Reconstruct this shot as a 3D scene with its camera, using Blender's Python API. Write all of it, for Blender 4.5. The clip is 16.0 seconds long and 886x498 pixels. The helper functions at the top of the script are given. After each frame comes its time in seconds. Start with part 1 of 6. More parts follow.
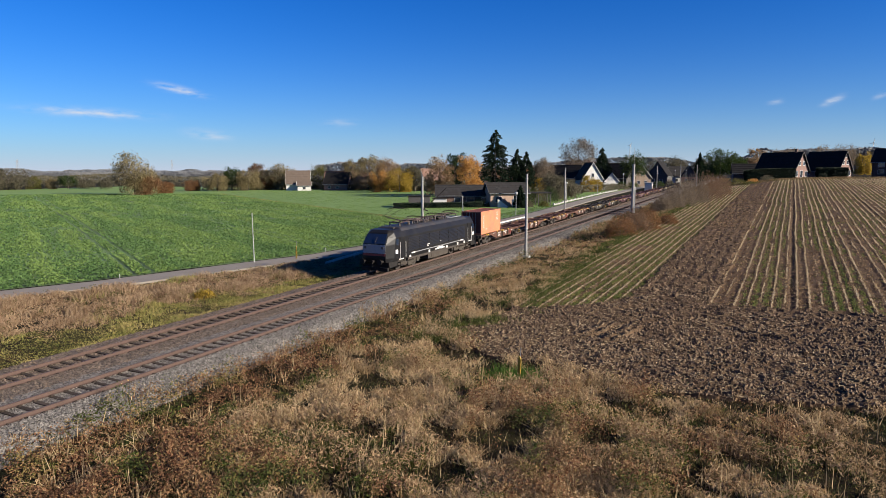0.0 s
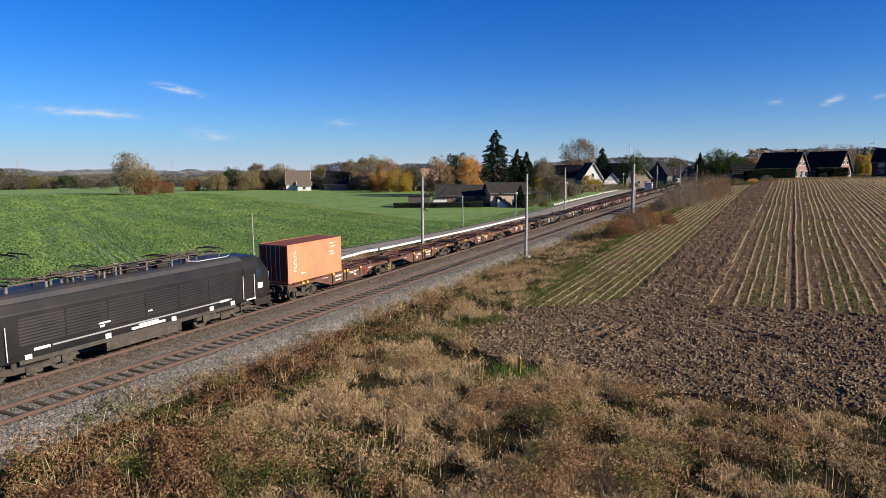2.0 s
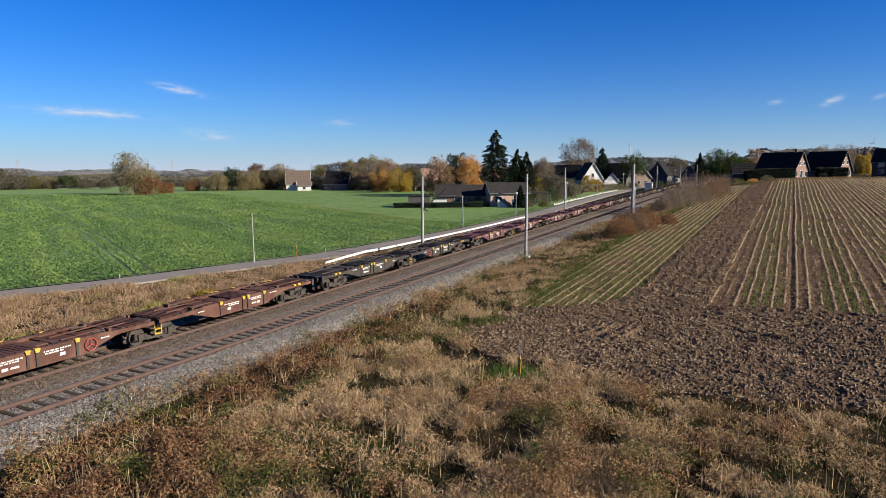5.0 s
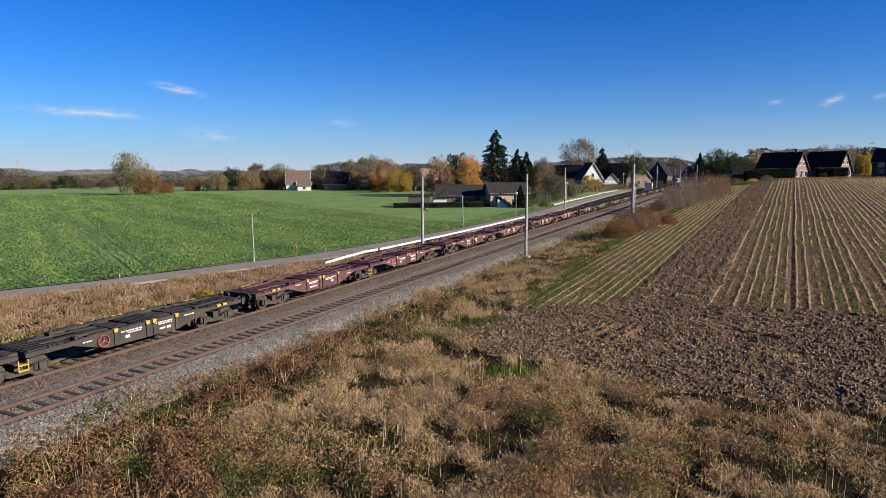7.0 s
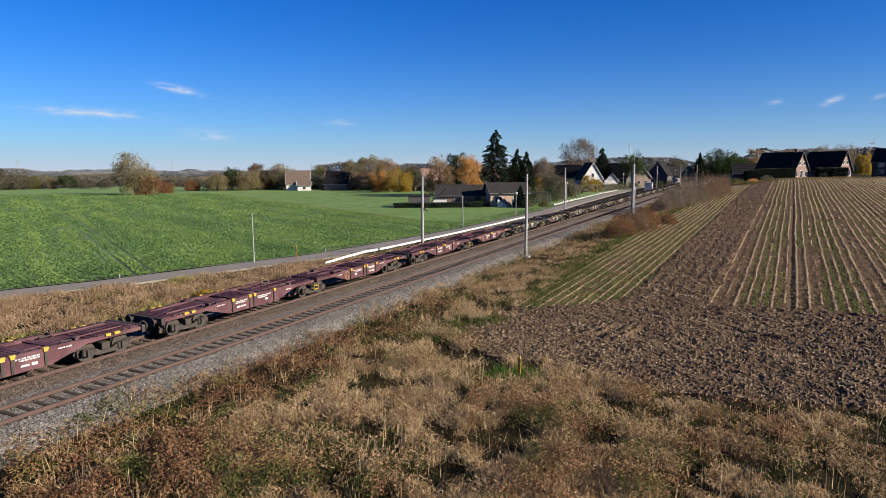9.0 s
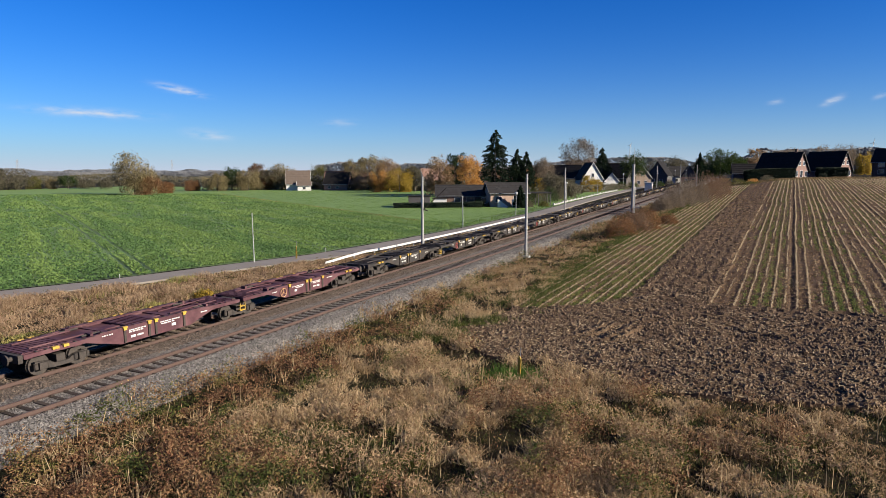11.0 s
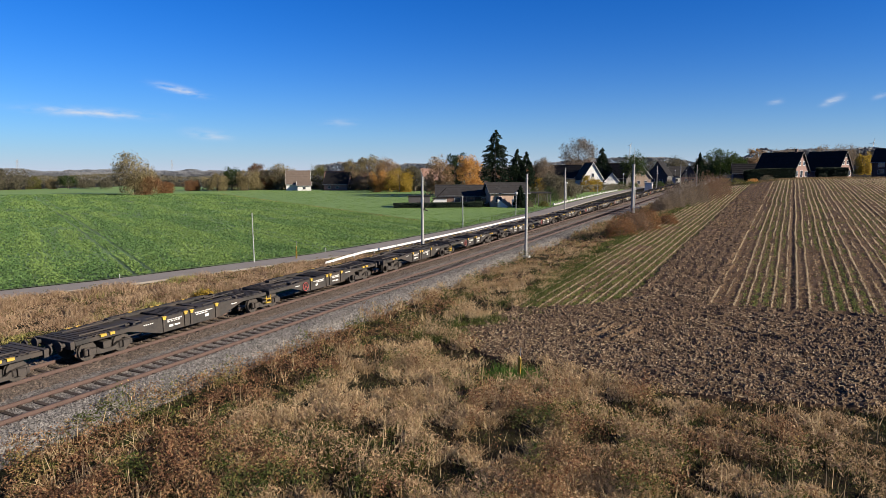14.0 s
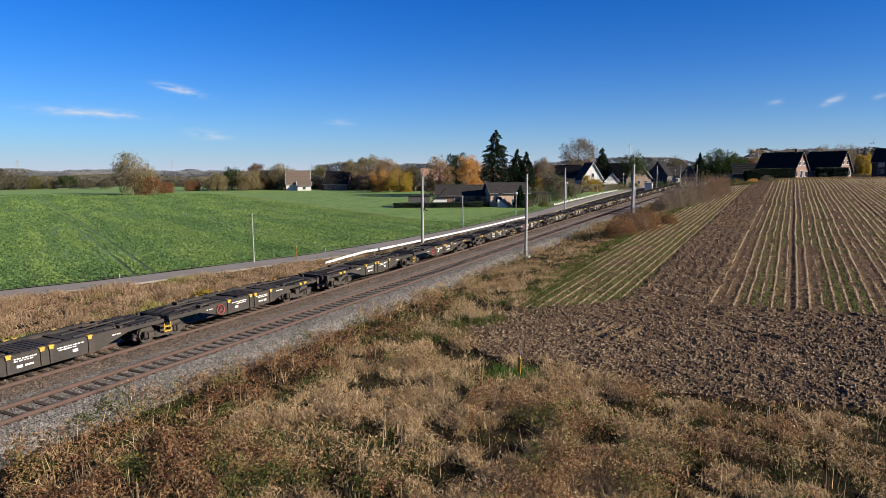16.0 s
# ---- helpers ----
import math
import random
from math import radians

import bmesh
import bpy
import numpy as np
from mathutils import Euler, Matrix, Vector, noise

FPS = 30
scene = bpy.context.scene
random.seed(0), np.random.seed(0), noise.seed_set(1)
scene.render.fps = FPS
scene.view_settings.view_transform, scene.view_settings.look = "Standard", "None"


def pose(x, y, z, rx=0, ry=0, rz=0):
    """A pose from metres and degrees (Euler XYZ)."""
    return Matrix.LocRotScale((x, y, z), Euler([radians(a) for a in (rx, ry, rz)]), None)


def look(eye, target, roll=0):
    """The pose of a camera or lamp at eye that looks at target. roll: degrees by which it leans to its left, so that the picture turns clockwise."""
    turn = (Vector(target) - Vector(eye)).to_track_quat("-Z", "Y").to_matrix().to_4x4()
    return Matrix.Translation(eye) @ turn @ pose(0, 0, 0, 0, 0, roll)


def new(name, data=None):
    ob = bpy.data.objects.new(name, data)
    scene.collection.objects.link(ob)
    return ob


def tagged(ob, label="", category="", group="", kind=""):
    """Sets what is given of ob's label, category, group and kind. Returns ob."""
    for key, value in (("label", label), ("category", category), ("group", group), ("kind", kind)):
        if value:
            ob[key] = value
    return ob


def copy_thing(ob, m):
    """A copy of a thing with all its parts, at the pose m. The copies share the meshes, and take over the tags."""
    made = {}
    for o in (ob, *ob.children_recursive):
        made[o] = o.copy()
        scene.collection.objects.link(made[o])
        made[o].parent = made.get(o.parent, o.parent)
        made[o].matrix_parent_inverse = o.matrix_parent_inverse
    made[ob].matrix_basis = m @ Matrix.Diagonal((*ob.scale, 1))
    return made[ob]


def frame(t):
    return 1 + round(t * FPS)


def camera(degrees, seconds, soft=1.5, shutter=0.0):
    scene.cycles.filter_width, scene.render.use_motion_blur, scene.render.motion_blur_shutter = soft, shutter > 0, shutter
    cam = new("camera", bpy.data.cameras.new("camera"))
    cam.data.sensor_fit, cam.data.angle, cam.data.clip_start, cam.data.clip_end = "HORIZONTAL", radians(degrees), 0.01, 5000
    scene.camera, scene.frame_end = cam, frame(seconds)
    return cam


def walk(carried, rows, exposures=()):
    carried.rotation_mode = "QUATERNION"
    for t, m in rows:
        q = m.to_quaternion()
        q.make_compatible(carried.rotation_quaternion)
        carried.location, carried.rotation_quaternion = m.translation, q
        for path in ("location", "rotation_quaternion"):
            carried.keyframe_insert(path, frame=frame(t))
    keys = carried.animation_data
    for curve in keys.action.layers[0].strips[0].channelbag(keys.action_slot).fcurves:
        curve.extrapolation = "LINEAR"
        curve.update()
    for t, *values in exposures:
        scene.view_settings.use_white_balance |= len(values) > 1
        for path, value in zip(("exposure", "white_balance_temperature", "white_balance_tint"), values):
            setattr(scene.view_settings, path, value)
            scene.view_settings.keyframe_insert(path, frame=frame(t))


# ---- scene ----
cam = camera(69.99, 16.0, soft=0.55)
EYE = (0.0, 0.0, 8.9)
AIM = pose(*EYE, 90 - 7.025, 0, 25.99)
walk(cam, [(0, AIM), (16, AIM)])

# ---- light ----
SUN_EL, SUN_AZ = radians(21), radians(90)
scene.view_settings.exposure = 1.5
world = bpy.data.worlds.new("sky")
scene.world = world
world.use_nodes = True
wn, wl = world.node_tree.nodes, world.node_tree.links
wn.clear()
sky = wn.new("ShaderNodeTexSky")
sky.sky_type, sky.sun_disc = "NISHITA", False
sky.sun_elevation, sky.sun_rotation = SUN_EL, SUN_AZ
sky.altitude, sky.air_density, sky.dust_density, sky.ozone_density = 50, 1.0, 0.0, 4.0
wbg, wout = wn.new("ShaderNodeBackground"), wn.new("ShaderNodeOutputWorld")
wbg.inputs["Strength"].default_value = 0.025


def wmath(op, a, b=0.0, c=0.0):
    m = wn.new("ShaderNodeMath")
    m.operation = op
    for s, v in zip(m.inputs, (a, b, c)):
        if isinstance(v, (int, float)):
            s.default_value = v
        else:
            wl.new(v, s)
    return m.outputs[0]


# a clear deep blue: the sky's own colours, more saturated
deep = wn.new("ShaderNodeHueSaturation")
deep.inputs["Saturation"].default_value = 1.3
wl.new(sky.outputs[0], deep.inputs["Color"])
tint = wn.new("ShaderNodeMix")
tint.data_type, tint.blend_type = "RGBA", "MULTIPLY"
tint.inputs[0].default_value = 1.0
tint.inputs[7].default_value = (0.27, 1.0, 1.85, 1)
wl.new(deep.outputs[0], tint.inputs[6])
# thin wisps of high cloud, each (bearing, height, half length, half width, slope)
geo = wn.new("ShaderNodeTexCoord").outputs["Generated"]
sep = wn.new("ShaderNodeSeparateXYZ")
wl.new(geo, sep.inputs[0])
bearing = wmath("ARCTAN2", sep.outputs[0], sep.outputs[1])
height = wmath("ARCSINE", sep.outputs[2])
wisp = None
for az, el, la, lb, sl, amp in ((-54.6, 4.5, 3.6, 0.3, -0.03, 0.75), (-48.1, 6.55, 1.7, 0.27, -0.19, 0.85), (-46.0, 3.0, 1.6, 0.35, -0.1, 0.5), (-35, 4.2, 1.5, 0.3, 0.0, 0.25), (5.1, 5.3, 0.6, 0.22, 0.35, 0.75), (8.3, 5.6, 0.5, 0.18, 0.35, 0.6), (1.2, 5.4, 0.5, 0.2, 0.1, 0.3)):
    da = wmath("SUBTRACT", bearing, radians(az))
    de = wmath("SUBTRACT", wmath("SUBTRACT", height, radians(el)), wmath("MULTIPLY", da, sl))
    qa, qe = wmath("POWER", wmath("ABSOLUTE", wmath("DIVIDE", da, radians(la))), 2.5), wmath("POWER", wmath("ABSOLUTE", wmath("DIVIDE", de, radians(lb))), 2.0)
    one = wmath("MULTIPLY", wmath("EXPONENT", wmath("MULTIPLY", wmath("ADD", qa, qe), -1.0)), amp)
    wisp = one if wisp is None else wmath("ADD", wisp, one)
ntx = wn.new("ShaderNodeTexNoise")
ntx.inputs["Scale"].default_value, ntx.inputs["Detail"].default_value = 34, 8
stretch_w = wn.new("ShaderNodeMapping")
stretch_w.inputs["Scale"].default_value = (1, 1, 4)
wl.new(geo, stretch_w.inputs["Vector"])
wl.new(stretch_w.outputs[0], ntx.inputs["Vector"])
veil = wmath("MULTIPLY", wisp, wmath("MULTIPLY_ADD", ntx.outputs["Fac"], 3.6, -1.2))
veil_c = wn.new("ShaderNodeClamp")
wl.new(veil, veil_c.inputs[0])
cloud = wn.new("ShaderNodeMix")
cloud.data_type = "RGBA"
wl.new(veil_c.outputs[0], cloud.inputs[0])
# pale haze towards the horizon
haze = wn.new("ShaderNodeMix")
haze.data_type = "RGBA"
wl.new(wmath("MULTIPLY", wmath("EXPONENT", wmath("DIVIDE", wmath("MAXIMUM", height, 0.0), -radians(3.3))), 0.92), haze.inputs[0])
wl.new(tint.outputs[2], haze.inputs[6])
haze.inputs[7].default_value = (8.0, 8.7, 10.8, 1)
wl.new(haze.outputs[2], cloud.inputs[6])
cloud.inputs[7].default_value = (9.5, 10.2, 11.5, 1)
wl.new(cloud.outputs[2], wbg.inputs["Color"])
wl.new(wbg.outputs[0], wout.inputs["Surface"])
sun = new("sun", bpy.data.lights.new("sun", "SUN"))
sun.data.energy, sun.data.angle, sun.data.color = 5.0, radians(0.53), (1.0, 0.9, 0.76)
sun.matrix_world = look((80 * math.cos(SUN_EL), 5, 80 * math.sin(SUN_EL)), (0, 0, 0))


# ---- materials ----
def mat(name, a, b=None, scale=3.0, rough=0.8, metal=0.0, fine=40.0, bump=0.0, bump_scale=30.0, c=None, cs=0.4, isl=0.0, rnd=0.0, world_space=False, spec=0.5, stretch=None):
    """Principled material: colours a and b mixed by two scales of noise, c by a broad one, with fine relief."""
    m = bpy.data.materials.new(name)
    m.use_nodes = True
    n, l = m.node_tree.nodes, m.node_tree.links
    p = n["Principled BSDF"]
    p.inputs["Roughness"].default_value, p.inputs["Metallic"].default_value = rough, metal
    p.inputs["Specular IOR Level"].default_value = spec
    if world_space:
        co = n.new("ShaderNodeNewGeometry").outputs["Position"]
    else:
        co = n.new("ShaderNodeTexCoord").outputs["Object"]
    if stretch:
        mp = n.new("ShaderNodeMapping")
        mp.inputs["Scale"].default_value = stretch
        l.new(co, mp.inputs["Vector"])
        co = mp.outputs[0]

    def noisy(s, detail=5.0):
        t = n.new("ShaderNodeTexNoise")
        t.inputs["Scale"].default_value, t.inputs["Detail"].default_value = s, detail
        l.new(co, t.inputs["Vector"])
        return t.outputs["Fac"]

    def mix(f, x, y):
        t = n.new("ShaderNodeMix")
        t.data_type = "RGBA"
        l.new(f, t.inputs[0])
        for s, v in ((t.inputs[6], x), (t.inputs[7], y)):
            if isinstance(v, tuple):
                s.default_value = (*v, 1)
            else:
                l.new(v, s)
        return t.outputs[2]

    def ramp(f, lo, hi):
        t = n.new("ShaderNodeMapRange")
        t.inputs[1].default_value, t.inputs[2].default_value = lo, hi
        l.new(f, t.inputs[0])
        return t.outputs[0]

    col = a
    if b:
        add = n.new("ShaderNodeMath")
        add.operation = "MULTIPLY_ADD"
        l.new(noisy(fine, 2), add.inputs[0])
        add.inputs[1].default_value = 0.5
        half = n.new("ShaderNodeMath")
        half.operation = "MULTIPLY"
        l.new(noisy(scale), half.inputs[0])
        half.inputs[1].default_value = 0.6
        l.new(half.outputs[0], add.inputs[2])
        col = mix(ramp(add.outputs[0], 0.38, 0.72), a, b)
    if c:
        col = mix(ramp(noisy(cs, 4), 0.45, 0.65), col, c)
    src = None
    if isl:
        src, amt = n.new("ShaderNodeNewGeometry").outputs["Random Per Island"], isl
    elif rnd:
        src, amt = n.new("ShaderNodeObjectInfo").outputs["Random"], rnd
    if src:
        h = n.new("ShaderNodeHueSaturation")
        mr = n.new("ShaderNodeMapRange")
        mr.inputs[3].default_value, mr.inputs[4].default_value = 1 - amt, 1 + amt
        l.new(src, mr.inputs[0])
        l.new(mr.outputs[0], h.inputs["Value"])
        if isinstance(col, tuple):
            h.inputs["Color"].default_value = (*col, 1)
        else:
            l.new(col, h.inputs["Color"])
        col = h.outputs[0]
    if isinstance(col, tuple):
        p.inputs["Base Color"].default_value = (*col, 1)
    else:
        l.new(col, p.inputs["Base Color"])
    if bump:
        bp = n.new("ShaderNodeBump")
        bp.inputs["Strength"].default_value, bp.inputs["Distance"].default_value = min(1, bump), 0.03
        l.new(noisy(bump_scale, 4), bp.inputs["Height"])
        l.new(bp.outputs[0], p.inputs["Normal"])
    return m


# nearly black: the shade between the grass tufts is put into this soil colour
M_GROUND = mat("shaded_meadow_soil", (0.0157, 0.0126, 0.0071), (0.011, 0.0126, 0.0047), 0.5, 0.95, fine=6, bump=0.8, bump_scale=6, c=(0.022, 0.0157, 0.0086), cs=0.12, world_space=True, spec=0.05)
M_CROP = mat("crop_ground", (0.0628, 0.1099, 0.0283), (0.0864, 0.1452, 0.0353), 0.35, 0.85, fine=5, bump=1.0, bump_scale=5, c=(0.0353, 0.0628, 0.0126), cs=0.05, world_space=True)
M_MEADOW = mat("far_meadow", (0.0707, 0.1295, 0.0173), (0.0981, 0.1648, 0.0251), 0.3, 0.85, fine=3, bump=0.6, bump_scale=4, world_space=True)
M_ROAD = mat("road_asphalt", (0.1154, 0.0989, 0.0824), (0.1484, 0.1319, 0.1126), 0.6, 0.9, fine=25, bump=0.3, bump_scale=40, world_space=True)
M_STONE = mat("ballast_stone", (0.055, 0.0502, 0.0447), (0.135, 0.1232, 0.1115), 1.0, 0.9, fine=5, isl=0.55, world_space=True)
M_RUSTSTONE = mat("rusty_ballast_stone", (0.0432, 0.0298, 0.0212), (0.1099, 0.0801, 0.0597), 1.0, 0.95, fine=5, isl=0.55, world_space=True)


def stone_bed(name, dark, pale, size):
    """Packed gravel: every stone has its own shade and a rounded top."""
    m = bpy.data.materials.new(name)
    m.use_nodes = True
    n, l = m.node_tree.nodes, m.node_tree.links
    p = n["Principled BSDF"]
    p.inputs["Roughness"].default_value = 0.95
    p.inputs["Specular IOR Level"].default_value = 0.15
    g = n.new("ShaderNodeNewGeometry").outputs["Position"]
    cell = n.new("ShaderNodeTexVoronoi")
    cell.inputs["Scale"].default_value = 1 / size
    l.new(g, cell.inputs["Vector"])
    one = n.new("ShaderNodeSeparateColor")
    l.new(cell.outputs["Color"], one.inputs[0])
    mx = n.new("ShaderNodeMix")
    mx.data_type = "RGBA"
    mx.inputs[6].default_value, mx.inputs[7].default_value = (*dark, 1), (*pale, 1)
    l.new(one.outputs[0], mx.inputs[0])
    l.new(mx.outputs[2], p.inputs["Base Color"])
    bp = n.new("ShaderNodeBump")
    bp.invert = True
    bp.inputs["Strength"].default_value, bp.inputs["Distance"].default_value = 1.0, size * 0.9
    l.new(cell.outputs["Distance"], bp.inputs["Height"])
    l.new(bp.outputs[0], p.inputs["Normal"])
    return m


M_BALLAST = stone_bed("brown_ballast", (0.035, 0.026, 0.02), (0.17, 0.135, 0.105), 0.07)
M_PALEBALLAST = stone_bed("grey_ballast", (0.042, 0.037, 0.032), (0.195, 0.175, 0.155), 0.07)
M_RAIL = mat("rusty_rail", (0.0353, 0.0181, 0.0126), (0.0534, 0.029, 0.0204), 2, 0.8, fine=20, bump=0.2)
M_RAILTOP = mat("rail_head", (0.0471, 0.0267, 0.0188), (0.0667, 0.0408, 0.0314), 2, 0.5, 0.4, fine=20)
M_SLEEPER = mat("old_sleeper", (0.0236, 0.0181, 0.0141), (0.0471, 0.0361, 0.029), 3, 0.9, fine=22, bump=0.5, rnd=0.25, spec=0.15)
M_BLACK = mat("locomotive_black", (0.0067, 0.0067, 0.0077), (0.0094, 0.0093, 0.0102), 0.8, 0.4, spec=0.17, fine=8, c=(0.0118, 0.011, 0.0106), cs=0.9)
M_ROOF = mat("locomotive_roof", (0.0126, 0.0133, 0.0157), (0.0236, 0.0236, 0.0259), 1.2, 0.5, fine=9, c=(0.0267, 0.0228, 0.0212), cs=0.7, spec=0.3)
M_GLASS = mat("dark_glass", (0.01, 0.016, 0.03), rough=0.06, spec=1.0)
M_NOSE = mat("nose_panel", (0.1868, 0.1978, 0.2198), (0.2473, 0.2528, 0.2638), 3, 0.4, fine=14)
M_WHITE = mat("white_paint", (0.434, 0.427, 0.406), (0.336, 0.322, 0.308), 4, 0.6, fine=30)
M_GREYLINE = mat("grey_stripe", (0.1648, 0.1648, 0.1703), (0.1209, 0.1209, 0.1209), 4, 0.6, fine=30)
M_YELLOW = mat("yellow_paint", (0.3627, 0.2198, 0.0192), (0.2308, 0.1484, 0.0165), 4, 0.55, fine=20)
M_RED = mat("red_paint", (0.2473, 0.0275, 0.022), (0.1648, 0.0247, 0.022), 4, 0.6, fine=20)
M_DARKSTEEL = mat("dirty_steel", (0.0247, 0.022, 0.0198), (0.0467, 0.0385, 0.033), 3, 0.8, fine=14, spec=0.15)
M_CABLE = mat("copper_bar", (0.055, 0.0275, 0.022), (0.0192, 0.0143, 0.0132), 3, 0.6, fine=14)
M_CERAMIC = mat("insulator", (0.1099, 0.0879, 0.0769), (0.055, 0.044, 0.0412), 3, 0.4, fine=14)
M_ORANGE = mat("orange_container_paint", (0.4082, 0.1256, 0.055), (0.3454, 0.106, 0.0487), 1.2, 0.6, fine=6, c=(0.2983, 0.1021, 0.0534), cs=1.1)
# the roof's rust red, also a shaded copy of the orange for the front end
M_CONTTOP = mat("container_rust_and_shade", (0.1374, 0.0385, 0.0247), (0.0934, 0.033, 0.0247), 1.2, 0.75, fine=6, spec=0.15)
M_BROWN = mat("rust_brown_wagon", (0.0687, 0.0302, 0.0203), (0.0412, 0.0203, 0.0154), 1.0, 0.75, fine=8, c=(0.0879, 0.0467, 0.0341), cs=0.8, spec=0.15)
M_GREY = mat("dark_grey_wagon", (0.0188, 0.0173, 0.0165), (0.033, 0.0298, 0.0275), 1.0, 0.75, fine=8, c=(0.0393, 0.0314, 0.0259), cs=0.8, spec=0.15)
M_PURPLE = mat("purple_brown_wagon", (0.0659, 0.0275, 0.033), (0.0412, 0.0192, 0.022), 1.0, 0.65, fine=8, c=(0.0879, 0.044, 0.0467), cs=0.8, spec=0.15)
# near black: shade low on the locomotive's front is put into this steel
M_UNDER = mat("near_black_steel", (0.0077, 0.0075, 0.0071), (0.0165, 0.0143, 0.0132), 3, 0.7, fine=14, spec=0.15)
M_DUST = mat("dusty_bogie", (0.0165, 0.0148, 0.0137), (0.0604, 0.0522, 0.0429), 3, 0.9, fine=10, c=(0.0385, 0.0302, 0.0247), cs=2.0, spec=0.15)
M_CONCRETE = mat("mast_concrete", (0.224, 0.217, 0.2065), (0.168, 0.1645, 0.1575), 2, 0.85, fine=12)
M_GALV = mat("galvanised_steel", (0.315, 0.322, 0.322), (0.252, 0.259, 0.259), 3, 0.5, 0.4, fine=20)


# ---- small builders ----
def bx(bm, x0, x1, y0, y1, z0, z1):
    v = [bm.verts.new((x, y, z)) for x in (x0, x1) for y in (y0, y1) for z in (z0, z1)]
    for f in ((0, 1, 3, 2), (4, 6, 7, 5), (0, 4, 5, 1), (2, 3, 7, 6), (0, 2, 6, 4), (1, 5, 7, 3)):
        bm.faces.new([v[i] for i in f])


def rod(bm, p, q, r, n=8, r2=None):
    p, q = Vector(p), Vector(q)
    d = (q - p).normalized()
    a = d.orthogonal().normalized()
    b = d.cross(a)
    r2 = r if r2 is None else r2
    rings = []
    for o, rr in ((p, r), (q, r2)):
        rings.append([bm.verts.new(o + (a * math.cos(2 * math.pi * i / n) + b * math.sin(2 * math.pi * i / n)) * rr) for i in range(n)])
    for i in range(n):
        bm.faces.new((rings[0][i], rings[0][(i + 1) % n], rings[1][(i + 1) % n], rings[1][i]))
    bm.faces.new(rings[0][::-1])
    bm.faces.new(rings[1])


def prism(bm, pts, y0, y1, axis="y"):
    """A polygon drawn in the plane across an axis, pushed along it."""
    def at(p, s):
        return {"y": (p[0], s, p[1]), "x": (s, p[0], p[1]), "z": (p[0], p[1], s)}[axis]
    a = [bm.verts.new(at(p, y0)) for p in pts]
    b = [bm.verts.new(at(p, y1)) for p in pts]
    k = len(pts)
    for i in range(k):
        bm.faces.new((a[i], a[(i + 1) % k], b[(i + 1) % k], b[i]))
    bm.faces.new(a[::-1])
    bm.faces.new(b)


def finish(bm, name, material, bevel=0.0):
    bmesh.ops.recalc_face_normals(bm, faces=bm.faces)
    if bevel:
        bmesh.ops.bevel(bm, geom=bm.edges[:], offset=bevel, segments=1, affect="EDGES", clamp_overlap=True)
    me = bpy.data.meshes.new(name)
    bm.to_mesh(me)
    bm.free()
    me.materials.append(material)
    return me


def part(name, bm, material, parent, label="", bevel=0.0):
    ob = new(name, finish(bm, name, material, bevel))
    ob.parent = parent
    return tagged(ob, label)


def boxes(*bs):
    bm = bmesh.new()
    for b in bs:
        bx(bm, *b)
    return bm


def rods(*rs, n=8):
    bm = bmesh.new()
    for p, q, r in rs:
        rod(bm, p, q, r, n)
    return bm


def thing(name, label, category, m=None, group="", kind=""):
    ob = new(name)
    if m is not None:
        ob.matrix_basis = m
    return tagged(ob, label, category, group, kind)


def raw(name, verts, faces, material, smooth=False):
    """An object from numpy arrays of corners and of faces, all with as many corners."""
    me = bpy.data.meshes.new(name)
    verts, faces = np.asarray(verts, dtype=np.float32), np.asarray(faces, dtype=np.int32)
    me.vertices.add(len(verts))
    me.vertices.foreach_set("co", verts.ravel())
    k = faces.shape[1]
    me.loops.add(faces.size)
    me.loops.foreach_set("vertex_index", faces.ravel())
    me.polygons.add(len(faces))
    me.polygons.foreach_set("loop_start", np.arange(0, faces.size, k, dtype=np.int32))
    me.polygons.foreach_set("use_smooth", np.full(len(faces), smooth))
    me.materials.append(material)
    me.update(calc_edges=True)
    return new(name, me)


def grid_faces(nx, ny):
    i = np.arange((nx - 1) * (ny - 1))
    a = (i // (ny - 1)) * ny + i % (ny - 1)
    return np.stack([a, a + ny, a + ny + 1, a + 1], 1)


# ---- the lie of the land ----
NEAR_X, FAR_X = -24.55, -28.55


def ease(a, b, v):
    t = np.clip((v - a) / (b - a), 0, 1)
    return t * t * (3 - 2 * t)


def grade(y):
    """Height of the rails: the line climbs gently."""
    return 0.009 * np.clip(np.asarray(y, float) - 15, 0, 330)


def land(x, y):
    x, y = np.asarray(x, float), np.asarray(y, float)
    g = grade(y)
    left = -0.75 + g * (0.25 + 0.75 * ease(-190, -45, x))
    hill = np.where(y < 160, 0.044 * np.clip(y - 24, 0, 136), 5.98 + 2.6 * (1 - np.exp(-np.clip(y - 160, 0, 900) * 0.044 / 2.6))) - 0.95
    near = -0.75 + g
    right = near + (hill - near) * (0.55 * ease(-21.2, -12.0, x) + 0.45 * ease(-15.0, 12.0, x))
    return np.where(x < -26.5, left, right)


